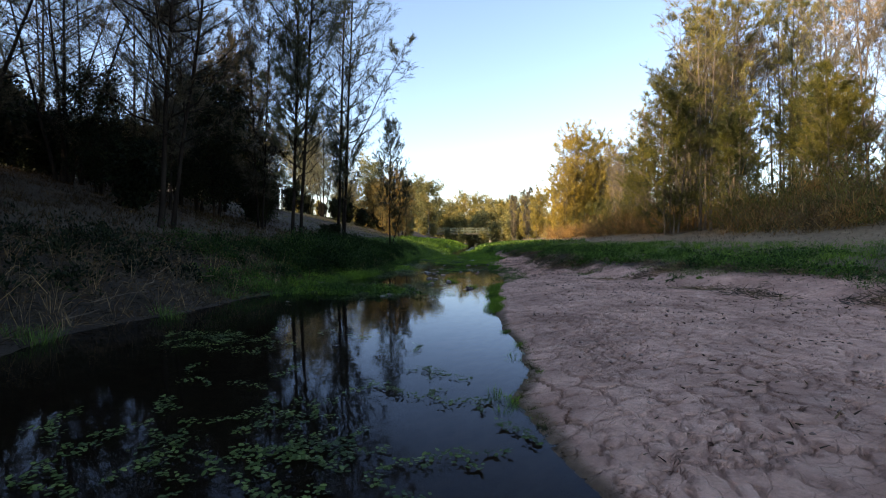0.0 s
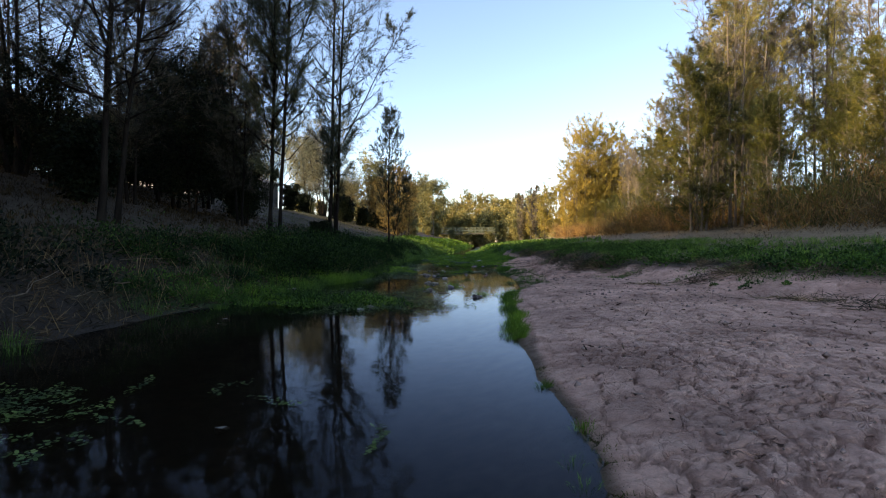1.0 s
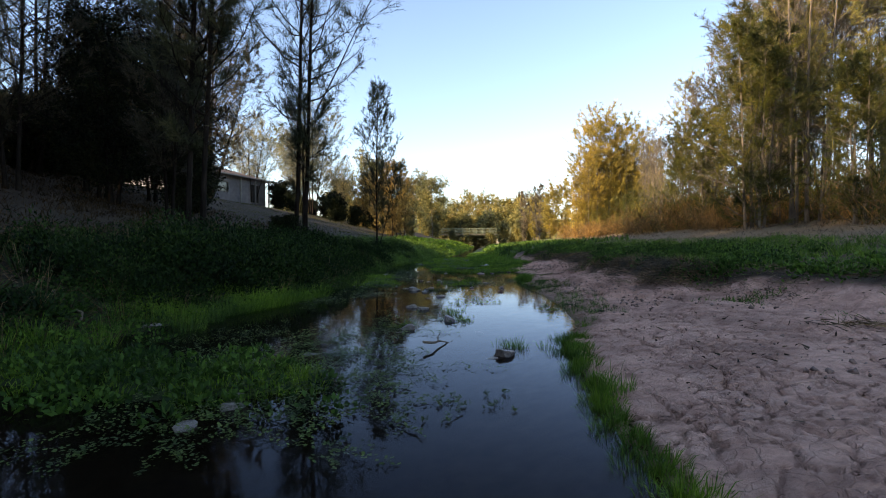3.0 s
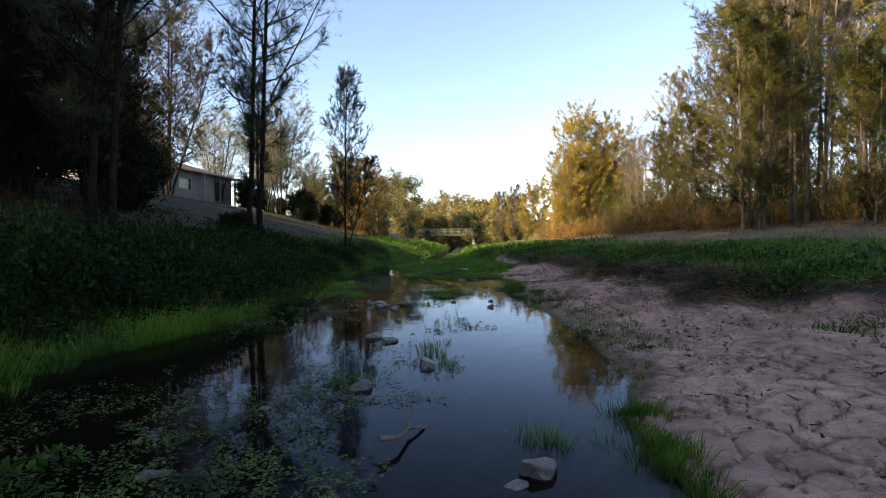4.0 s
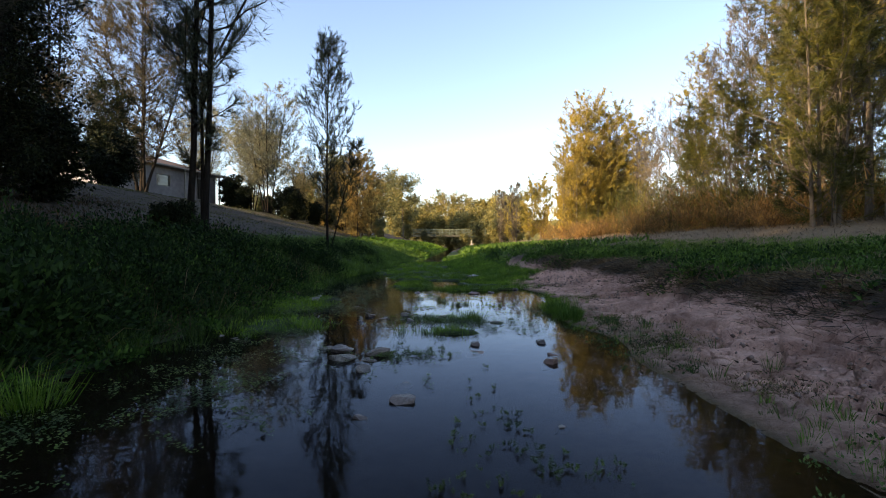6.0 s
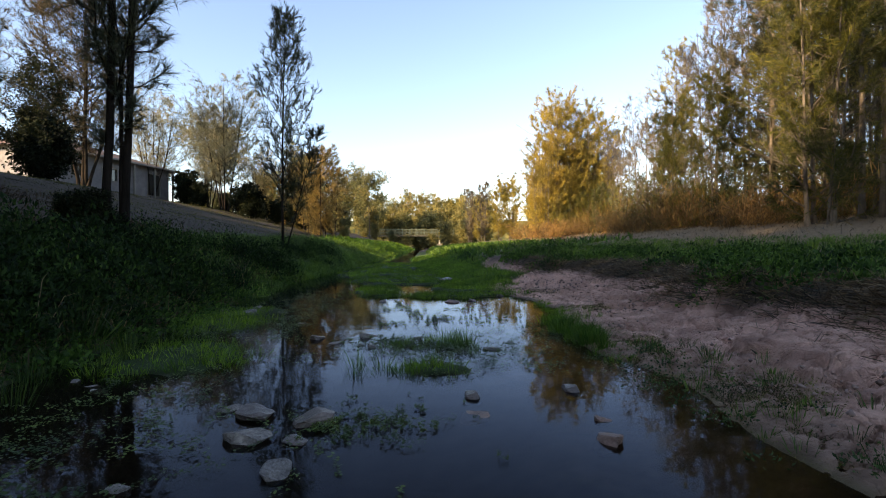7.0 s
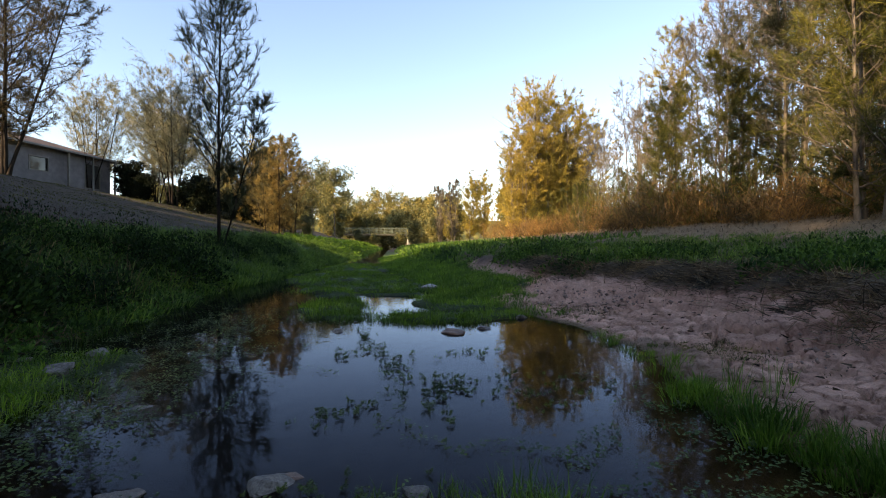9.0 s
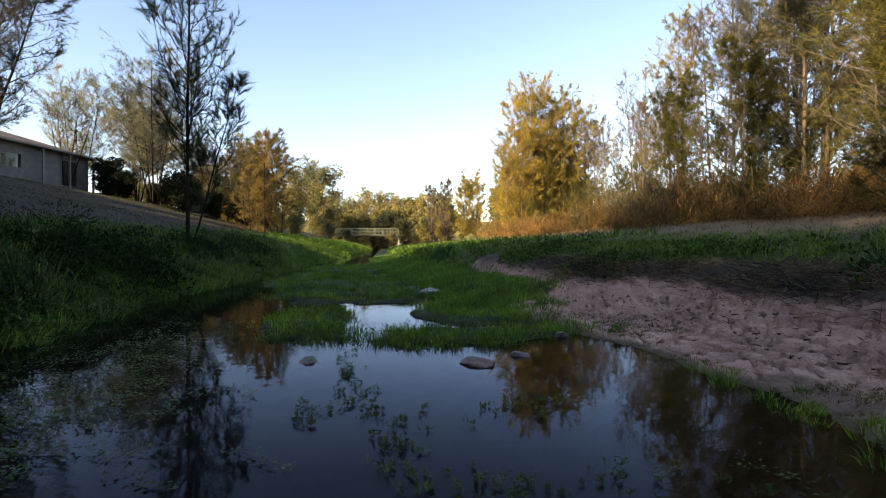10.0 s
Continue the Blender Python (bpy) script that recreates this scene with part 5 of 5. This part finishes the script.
# ---- stones in the creek ----
def stone_mesh(seed, flat):
    rng = np.random.default_rng(seed)
    bm = bmesh.new()
    bmesh.ops.create_icosphere(bm, subdivisions=3, radius=0.5)
    planes = [(Vector(unit(rng.normal(size=3))), rng.uniform(0.22, 0.4)) for _ in range(15)]
    for v in bm.verts:
        for nrm, d in planes:
            over = v.co.dot(nrm) - d
            if over > 0:
                v.co -= nrm * over * 0.97
        v.co *= 1 + 0.12 * noise.noise(v.co * 3 + Vector((seed * 7.1, 0, 0))) + 0.06 * noise.noise(v.co * 9)
        v.co.z *= flat
    me = bpy.data.meshes.new("stone")
    bm.to_mesh(me)
    bm.free()
    return me


STONE_MESHES = [[stone_mesh(i, flat) for i, flat in ((1, 0.6), (2, 0.45), (3, 0.7), (4, 0.35), (5, 0.55))] for _ in range(3)]
for group, mat in zip(STONE_MESHES, (STONE, STONE_WET, STONE_RED)):
    for me in group:
        me.materials.append(mat)
LABELS = ("pale weathered stone lying in shallow water", "dark wet stone in the shallow creek", "reddish-brown rounded stone in the creek")


def lay_stones(rows, mat):
    for k, (x, y, size) in enumerate(rows):
        ob = new("stone", STONE_MESHES[mat][(k * 3 + mat) % 5])
        bed = ground_z(x, y)
        rise = size * 0.06 if bed < 0 else size * 0.12
        ob.matrix_world = pose(x, y, max(bed, -0.02) + rise * 0.6, (k * 37) % 22 - 11, (k * 53) % 18 - 9, (k * 97) % 360)
        ob.scale = (size * 1.12, size * 0.9, size * (0.9 + 0.05 * (k % 5)))
        tagged(ob, LABELS[mat], "stone", "stones in the creek")


lay_stones(((-1.02, 4.83, 0.09), (-2.43, 8.02, 0.14), (-2.56, 8.35, 0.12), (-1.08, 9.11, 0.16), (-0.97, 9.39, 0.15), (-1.05, 9.53, 0.22), (-0.90, 10.65, 0.21),
            (-0.33, 11.60, 0.14), (-0.21, 13.28, 0.22), (-0.38, 13.52, 0.19), (0.01, 13.63, 0.12), (-2.86, 11.83, 0.22), (-2.81, 12.72, 0.28), (-0.78, 15.48, 0.12)), 0)
lay_stones(((-0.49, 15.91, 0.24), (-0.89, 16.17, 0.13), (-0.68, 16.31, 0.19), (-0.28, 15.56, 0.19), (-0.05, 18.25, 0.17), (0.37, 18.12, 0.15), (-0.75, 19.14, 0.18),
            (-1.48, 19.86, 0.24), (-1.16, 20.04, 0.14), (-1.56, 20.45, 0.19), (0.07, 21.12, 0.19), (-1.44, 10.32, 0.1), (1.14, 17.83, 0.14), (-0.73, 11.43, 0.11), (-1.75, 16.95, 0.1), (-1.6, 16.85, 0.1), (-1.5, 16.75, 0.12)), 0)
lay_stones(((0.44, 10.51, 0.16), (0.54, 10.62, 0.26), (-0.30, 11.78, 0.2), (0.15, 12.34, 0.24), (0.42, 11.63, 0.12), (-0.2, 13.47, 0.16), (0.02, 14.85, 0.2),
            (-0.18, 14.59, 0.11), (0.75, 14.43, 0.09), (0.02, 15.2, 0.14), (-0.23, 16.1, 0.36), (-0.52, 16.2, 0.26), (0.57, 16.41, 0.17)), 1)
lay_stones(((-0.31, 18.0, 0.19), (-0.5, 18.22, 0.2), (-0.12, 17.85, 0.1), (0.0, 17.8, 0.15), (0.16, 17.82, 0.12), (0.92, 17.6, 0.22), (-1.91, 20.33, 0.14), (1.36, 21.03, 0.15), (1.88, 21.65, 0.18), (1.5, 25.2, 0.4),
            (0.45, 17.2, 0.2), (-0.27, 15.85, 0.15), (1.14, 16.47, 0.17)), 1)
lay_stones(((-0.02, 18.3, 0.13), (1.02, 15.7, 0.2), (0.54, 16.1, 0.19), (1.04, 20.85, 0.28), (1.1, 15.95, 0.12)), 2)


# ---- water plants ----
def floating_weed(name, label, spots, count, spread_xy, size, material, seed, tall=0.0):
    """Round leaves lying on the water along trailing stems, some standing a little above it."""
    r = np.random.default_rng(seed)
    roots = []
    for cx, cy, wx, wy, n in spots:
        for _ in range(n):
            p = np.array([cx + r.normal(0, wx), cy + r.normal(0, wy)])
            a = r.uniform(0, 2 * np.pi)
            for _ in range(count):
                a += r.normal(0, 0.35)
                p = p + spread_xy * np.array([np.cos(a), np.sin(a)])
                for _ in range(3):
                    roots.append((*(p + r.normal(0, spread_xy * 0.5, 2)), r.uniform(0.003, 0.012 + tall)))
    P = np.array(roots)
    g = land(P[:, 0], P[:, 1])
    P[:, 2] += np.maximum(g, 0)
    P = P[g < 0.2]
    n = len(P)
    a = r.uniform(0, 2 * np.pi, n)
    tilt = r.normal(0.06 + tall * 3, 0.12 + tall * 3, n)
    s = size * r.uniform(0.5, 1.25, n)
    u = np.column_stack([np.cos(a), np.sin(a), np.sin(tilt)])
    v = np.column_stack([-np.sin(a), np.cos(a), r.normal(0, 0.15, n)])
    k = 6
    ang = np.linspace(0, 2 * np.pi, k, endpoint=False)
    ring = P[:, None] + s[:, None, None] * (u[:, None] * (np.cos(ang) * 0.6)[None, :, None] + v[:, None] * (np.sin(ang) * 0.42)[None, :, None])
    ring[:, :, 2] = np.maximum(ring[:, :, 2], 0.004)
    F = np.arange(n * k).reshape(n, k)
    return tagged(new(name, raw_mesh(name, ring.reshape(-1, 3), F, material)), label, "water plant", kind="stuff")


floating_weed("floating_weed", "trailing round-leaved weed floating on dark water",
              [(-1.3, 2.5, 0.5, 0.35, 26), (-0.6, 2.35, 0.3, 0.25, 16), (-1.9, 3.4, 0.3, 0.5, 8), (-0.1, 2.9, 0.25, 0.3, 5), (-0.2, 3.4, 0.3, 0.2, 6), (-2.2, 5.3, 0.5, 0.2, 12),
               (-2.6, 5.0, 0.4, 0.2, 8), (-1.9, 4.6, 0.2, 0.2, 5), (-0.3, 3.9, 0.1, 0.3, 3)], 14, 0.026, 0.022, FLOAT_LEAF, 1, 0.02)
floating_weed("floating_weed", "dense mat of small-leaved water weed",
              [(-1.1, 10.2, 0.5, 0.6, 110), (-0.6, 9.9, 0.35, 0.5, 70), (-0.5, 11.3, 0.3, 0.6, 50), (-1.6, 11.2, 0.4, 0.5, 40), (-0.15, 9.6, 0.25, 0.2, 14), (-0.25, 12.2, 0.2, 0.5, 22),
               (-1.7, 14.4, 0.35, 0.4, 50), (-1.2, 15.2, 0.2, 0.35, 40), (-1.0, 9.2, 0.3, 0.3, 40)], 18, 0.021, 0.014, FLOAT_LEAF, 2, 0.025)
floating_weed("floating_weed", "green creeping weed along the creek margin",
              [(-0.35, 15.9, 0.25, 0.2, 16), (-1.2, 16.6, 0.3, 0.5, 50), (-1.5, 19.5, 0.35, 0.7, 170), (1.6, 18.2, 0.1, 0.5, 20), (1.75, 17.2, 0.12, 0.4, 14), (-1.2, 18.9, 0.35, 0.7, 130), (0.5, 17.6, 0.4, 0.3, 60), (1.0, 17.5, 0.25, 0.35, 36), (-0.9, 19.6, 0.22, 0.7, 45), (-0.9, 21.0, 0.2, 0.6, 45), (0.3, 17.8, 0.22, 0.16, 22), (-0.08, 15.95, 0.18, 0.1, 12), (0.6, 17.0, 0.3, 0.15, 10),
               (1.2, 17.3, 0.2, 0.3, 6), (0.45, 18.2, 0.25, 0.3, 5), (1.1, 18.4, 0.25, 0.3, 5), (0.3, 19.0, 0.06, 0.6, 2), (0.0, 22.1, 0.9, 0.3, 50), (-1.1, 21.6, 0.4, 0.6, 60)],
              16, 0.020, 0.012, FLOAT_LEAF, 3, 0.02)


def sprig(seed):
    """A stem of water weed standing out of the water with crossed leaves."""
    r = np.random.default_rng(seed)
    P, W, L = [], [], []
    for s in range(5):
        base = np.array([*r.normal(0, 0.05, 2), 0.0])
        way = unit(np.array([*r.normal(0, 0.4, 2), 1.0]))
        h = r.uniform(0.05, 0.14)
        for q in np.linspace(0.3, 1.0, 5):
            for a in range(3):
                P.append(base + way * h * q)
                W.append(unit(np.array([*r.normal(0, 1, 2), 0.35])))
                L.append(0.03 * r.uniform(0.7, 1.3))
    return leaves(np.array(P), np.array(W), np.array(L), 0.016, r)


def sprigs(name, label, spots, seed):
    """Sprigs of water weed standing out of the water, sown about the given spots."""
    r = np.random.default_rng(seed)
    V, F, base = [], [], 0
    kinds = [sprig(i) for i in range(4)]
    for cx, cy, w, h, n in spots:
        for _ in range(2 * n):
            v, f = kinds[r.integers(4)]
            a, s = r.uniform(0, 2 * np.pi), r.uniform(0.13, 0.32)
            turn = np.array([[np.cos(a), -np.sin(a), 0], [np.sin(a), np.cos(a), 0], [0, 0, 1]]) * s
            V.append(v @ turn.T + np.array([cx + r.normal(0, w * 0.8), cy + r.normal(0, h * 0.8), 0]))
            F.append(f + base)
            base += len(v)
    return tagged(new(name, raw_mesh(name, np.concatenate(V), np.concatenate(F), FLOAT_LEAF)), label, "water plant", kind="stuff")


sprigs("water_sprigs", "green sprigs of water weed standing in the creek",
       ((0.5, 14.6, 0.12, 0.5, 14), (0.25, 14.0, 0.05, 0.4, 8), (0.6, 13.9, 0.25, 0.08, 8), (-0.4, 11.9, 0.12, 0.12, 10), (0.2, 12.4, 0.15, 0.3, 10), (0.3, 17.4, 0.3, 0.2, 8),
        (0.2, 16.2, 0.3, 0.2, 8), (0.3, 17.85, 0.22, 0.16, 34), (0.1, 18.1, 0.08, 0.1, 8), (-0.08, 15.95, 0.2, 0.1, 18), (-0.2, 18.0, 0.3, 0.3, 8), (-0.05, 16.0, 0.2, 0.15, 8), (0.3, 9.4, 0.3, 0.2, 6), (0.45, 22.0, 0.7, 0.2, 18),
        (0.28, 20.9, 0.03, 0.35, 14), (0.36, 20.2, 0.04, 0.3, 12), (0.45, 19.6, 0.06, 0.25, 16), (0.6, 19.1, 0.12, 0.2, 22), (0.85, 19.3, 0.15, 0.12, 14), (0.12, 20.1, 0.07, 0.07, 7), (0.9, 20.0, 0.2, 0.1, 10), (0.2, 18.9, 0.1, 0.1, 10), (1.15, 19.0, 0.2, 0.2, 14)), 5)
rs = random.Random(5)


# ---- twigs ----
def twig(x, y, length, turn, tilt=3.0, z=None, radius=0.012, label="dead stick lying on the bank"):
    r = np.random.default_rng(int(abs(x * 100) + abs(y * 10)))
    n = 7
    f = np.linspace(-0.5, 0.5, n)
    pts = np.column_stack([f * length, r.normal(0, 0.03 * length, n), r.normal(0, 0.015 * length, n)])
    V, F = tubes([(pts, radius * np.linspace(1, 0.35, n)), (np.array([pts[3], pts[3] + [0.15 * length, 0.1 * length, 0.03], pts[3] + [0.3 * length, 0.14 * length, 0.06]]),
                                                              radius * np.array([0.6, 0.4, 0.2]))], 6)
    ob = new("stick", raw_mesh("stick", V, F, TWIG, True))
    ob.matrix_world = pose(x, y, (ground_z(x, y) if z is None else z) + radius, 0, tilt, turn)
    return tagged(ob, label, "stick", "dead sticks")


twig(0.05, 11.0, 0.45, 60, 8, 0.02, label="dark wet stick poking out of the water")
twig(-3.3, 12.9, 0.9, 20, -5)
for k in range(34):
    yy = 8.5 + 13.5 * rs.random()
    xx = float(lip(np.array([yy]))[0]) + rs.uniform(-0.7, 0.4)
    twig(xx, yy, rs.uniform(0.25, 0.8), rs.uniform(0, 180), rs.uniform(-6, 6), radius=rs.uniform(0.005, 0.011), label="pale dead stalk on the muddy bank edge")
for k in range(22):
    yy = 4 + 9 * rs.random()
    xx = float(shore_left(np.array([yy]))[0]) - rs.uniform(0.3, 2.5)
    twig(xx, yy, rs.uniform(0.4, 1.3), rs.uniform(0, 180), rs.uniform(-25, 5), radius=rs.uniform(0.006, 0.014), label="dead branch among litter on the bank")


# ---- house ----
def house():
    """A single-storey house on the slope, its front corner towards the creek."""
    thing = tagged(new("house"), "single-storey pale house with a tiled hip roof", "house")
    thing.matrix_world = pose(-22.0, 68.3, 5.55, 0, 0, 255)
    # local x runs along the front wall away from the near corner, y outwards from the wall is negative
    w, d, h = 14.0, 9.0, 2.85
    bm = bmesh.new()
    openings = ((1.2, 3.0, 0.1, 2.3), (6.6, 8.4, 0.95, 2.1), (10.0, 11.4, 0.95, 2.1))
    cuts = sorted({0.0, w, *[c for o in openings for c in o[:2]]})
    for a, b in zip(cuts, cuts[1:]):
        hole = next((o for o in openings if o[0] <= a < o[1]), None)
        if hole:
            box(bm, a, b, -0.1, 0.1, -0.8, hole[2])
            box(bm, a, b, -0.1, 0.1, hole[3], h)
        else:
            box(bm, a, b, -0.1, 0.1, -0.8, h)
    box(bm, -0.1, 0.1, -d, -0.1, -0.8, h)
    box(bm, w - 0.1, w + 0.1, -d, -0.1, -0.8, h)
    box(bm, 0.1, w - 0.1, -d, -d + 0.2, -0.8, h)
    part("wall", bm, WALL_PAINT, thing)
    for k, o in enumerate(openings):
        win = part("door" if k == 0 else "window", box(bmesh.new(), o[0] + 0.02, o[1] - 0.02, -0.05, 0.0, o[2] + 0.02, o[3] - 0.02), DARK_DOOR if k == 0 else GLASS, thing)
        fr = bmesh.new()
        for x0, x1, z0, z1 in ((o[0], o[0] + 0.07, o[2], o[3]), (o[1] - 0.07, o[1], o[2], o[3]), (o[0] + 0.07, o[1] - 0.07, o[3] - 0.07, o[3]), (o[0] + 0.07, o[1] - 0.07, o[2], o[2] + 0.07)):
            box(fr, x0, x1, 0.005, 0.13, z0, z1)
        part("frame", fr, TRIM_PAINT, win)
    # hip roof with eaves
    e, top = 0.7, 1.75
    bm = bmesh.new()
    lo = [bm.verts.new(p) for p in ((-e, e, h), (w + e, e, h), (w + e, -d - e, h), (-e, -d - e, h))]
    hi = [bm.verts.new(p) for p in ((d / 2, -d / 2, h + top), (w - d / 2, -d / 2, h + top))]
    for f in ((lo[0], lo[1], hi[1], hi[0]), (lo[1], lo[2], hi[1]), (lo[2], lo[3], hi[0], hi[1]), (lo[3], lo[0], hi[0]), (lo[3], lo[2], lo[1], lo[0])):
        bm.faces.new(f)
    bmesh.ops.recalc_face_normals(bm, faces=bm.faces)
    roof = part("roof", bm, ROOF_TILE, thing)
    bm = bmesh.new()
    box(bm, -e, w + e, e - 0.01, e + 0.1, h - 0.1, h + 0.06, 0.01)
    box(bm, -e - 0.1, -e + 0.01, -d - e, e + 0.1, h - 0.1, h + 0.06, 0.01)
    part("gutter", bm, TRIM_PAINT, roof)
    for x in (0.0, 2.6, 5.2):
        part("post", box(bmesh.new(), x - 0.07, x + 0.07, 0.5, 0.64, -0.8, h - 0.1, 0.01), TRIM_PAINT, thing)
    return thing


house()


# ---- footbridge ----
def footbridge():
    thing = tagged(new("footbridge"), "pale green footbridge with post railings across the creek", "bridge")
    x0, x1, y, z = -6.0, 14.5, 125.0, 3.1
    part("deck", box(bmesh.new(), x0, x1, y - 1.0, y + 1.0, z - 0.35, z, 0.02), DECK, thing)
    for side in (-0.95, 0.95):
        for zz in (0.55, 1.15):
            part("rail", box(bmesh.new(), x0, x1, y + side - 0.05, y + side + 0.05, z + zz, z + zz + 0.1, 0.01), BRIDGE_PAINT, thing)
        for k in range(14):
            x = x0 + (x1 - x0) * k / 13
            part("post", box(bmesh.new(), x - 0.06, x + 0.06, y + side - 0.06, y + side + 0.06, z, z + 1.3, 0.01), BRIDGE_PAINT, thing)
    bar = box(bmesh.new(), -0.03, 0.03, -0.02, 0.02, 0.0, 1.15)
    bar_mesh = bpy.data.meshes.new("baluster")
    bar.to_mesh(bar_mesh)
    bar.free()
    bar_mesh.materials.append(BRIDGE_PAINT)
    for k in range(78):
        rod = part("baluster", bar_mesh, BRIDGE_PAINT, thing)
        rod.location = (x0 + 0.13 + (x1 - x0 - 0.26) * k / 77, y - 0.95, z)
    for x in (-2.5, 11.8):
        g = ground_z(x, y) - 0.3
        part("pier", box(bmesh.new(), x - 0.35, x + 0.35, y - 0.9, y + 0.9, g, z - 0.352, 0.02), CONCRETE, thing)


footbridge()

# distant wooded rise that closes the view
bm = bmesh.new()
ring = []
for k in range(97):
    a = 2 * math.pi * k / 96
    x, y = 420 * math.sin(a), 420 * math.cos(a)
    top = 20 + 5 * noise.noise(Vector((a * 9, 0, 3)))
    ring.append((bm.verts.new((x, y, -5)), bm.verts.new((x, y, top))))
for (a, b), (c, d) in zip(ring, ring[1:]):
    bm.faces.new((a, c, d, b))
tagged(part("backdrop", bm, GUM_LEAF), "distant line of wooded hills", "backdrop", kind="structure")
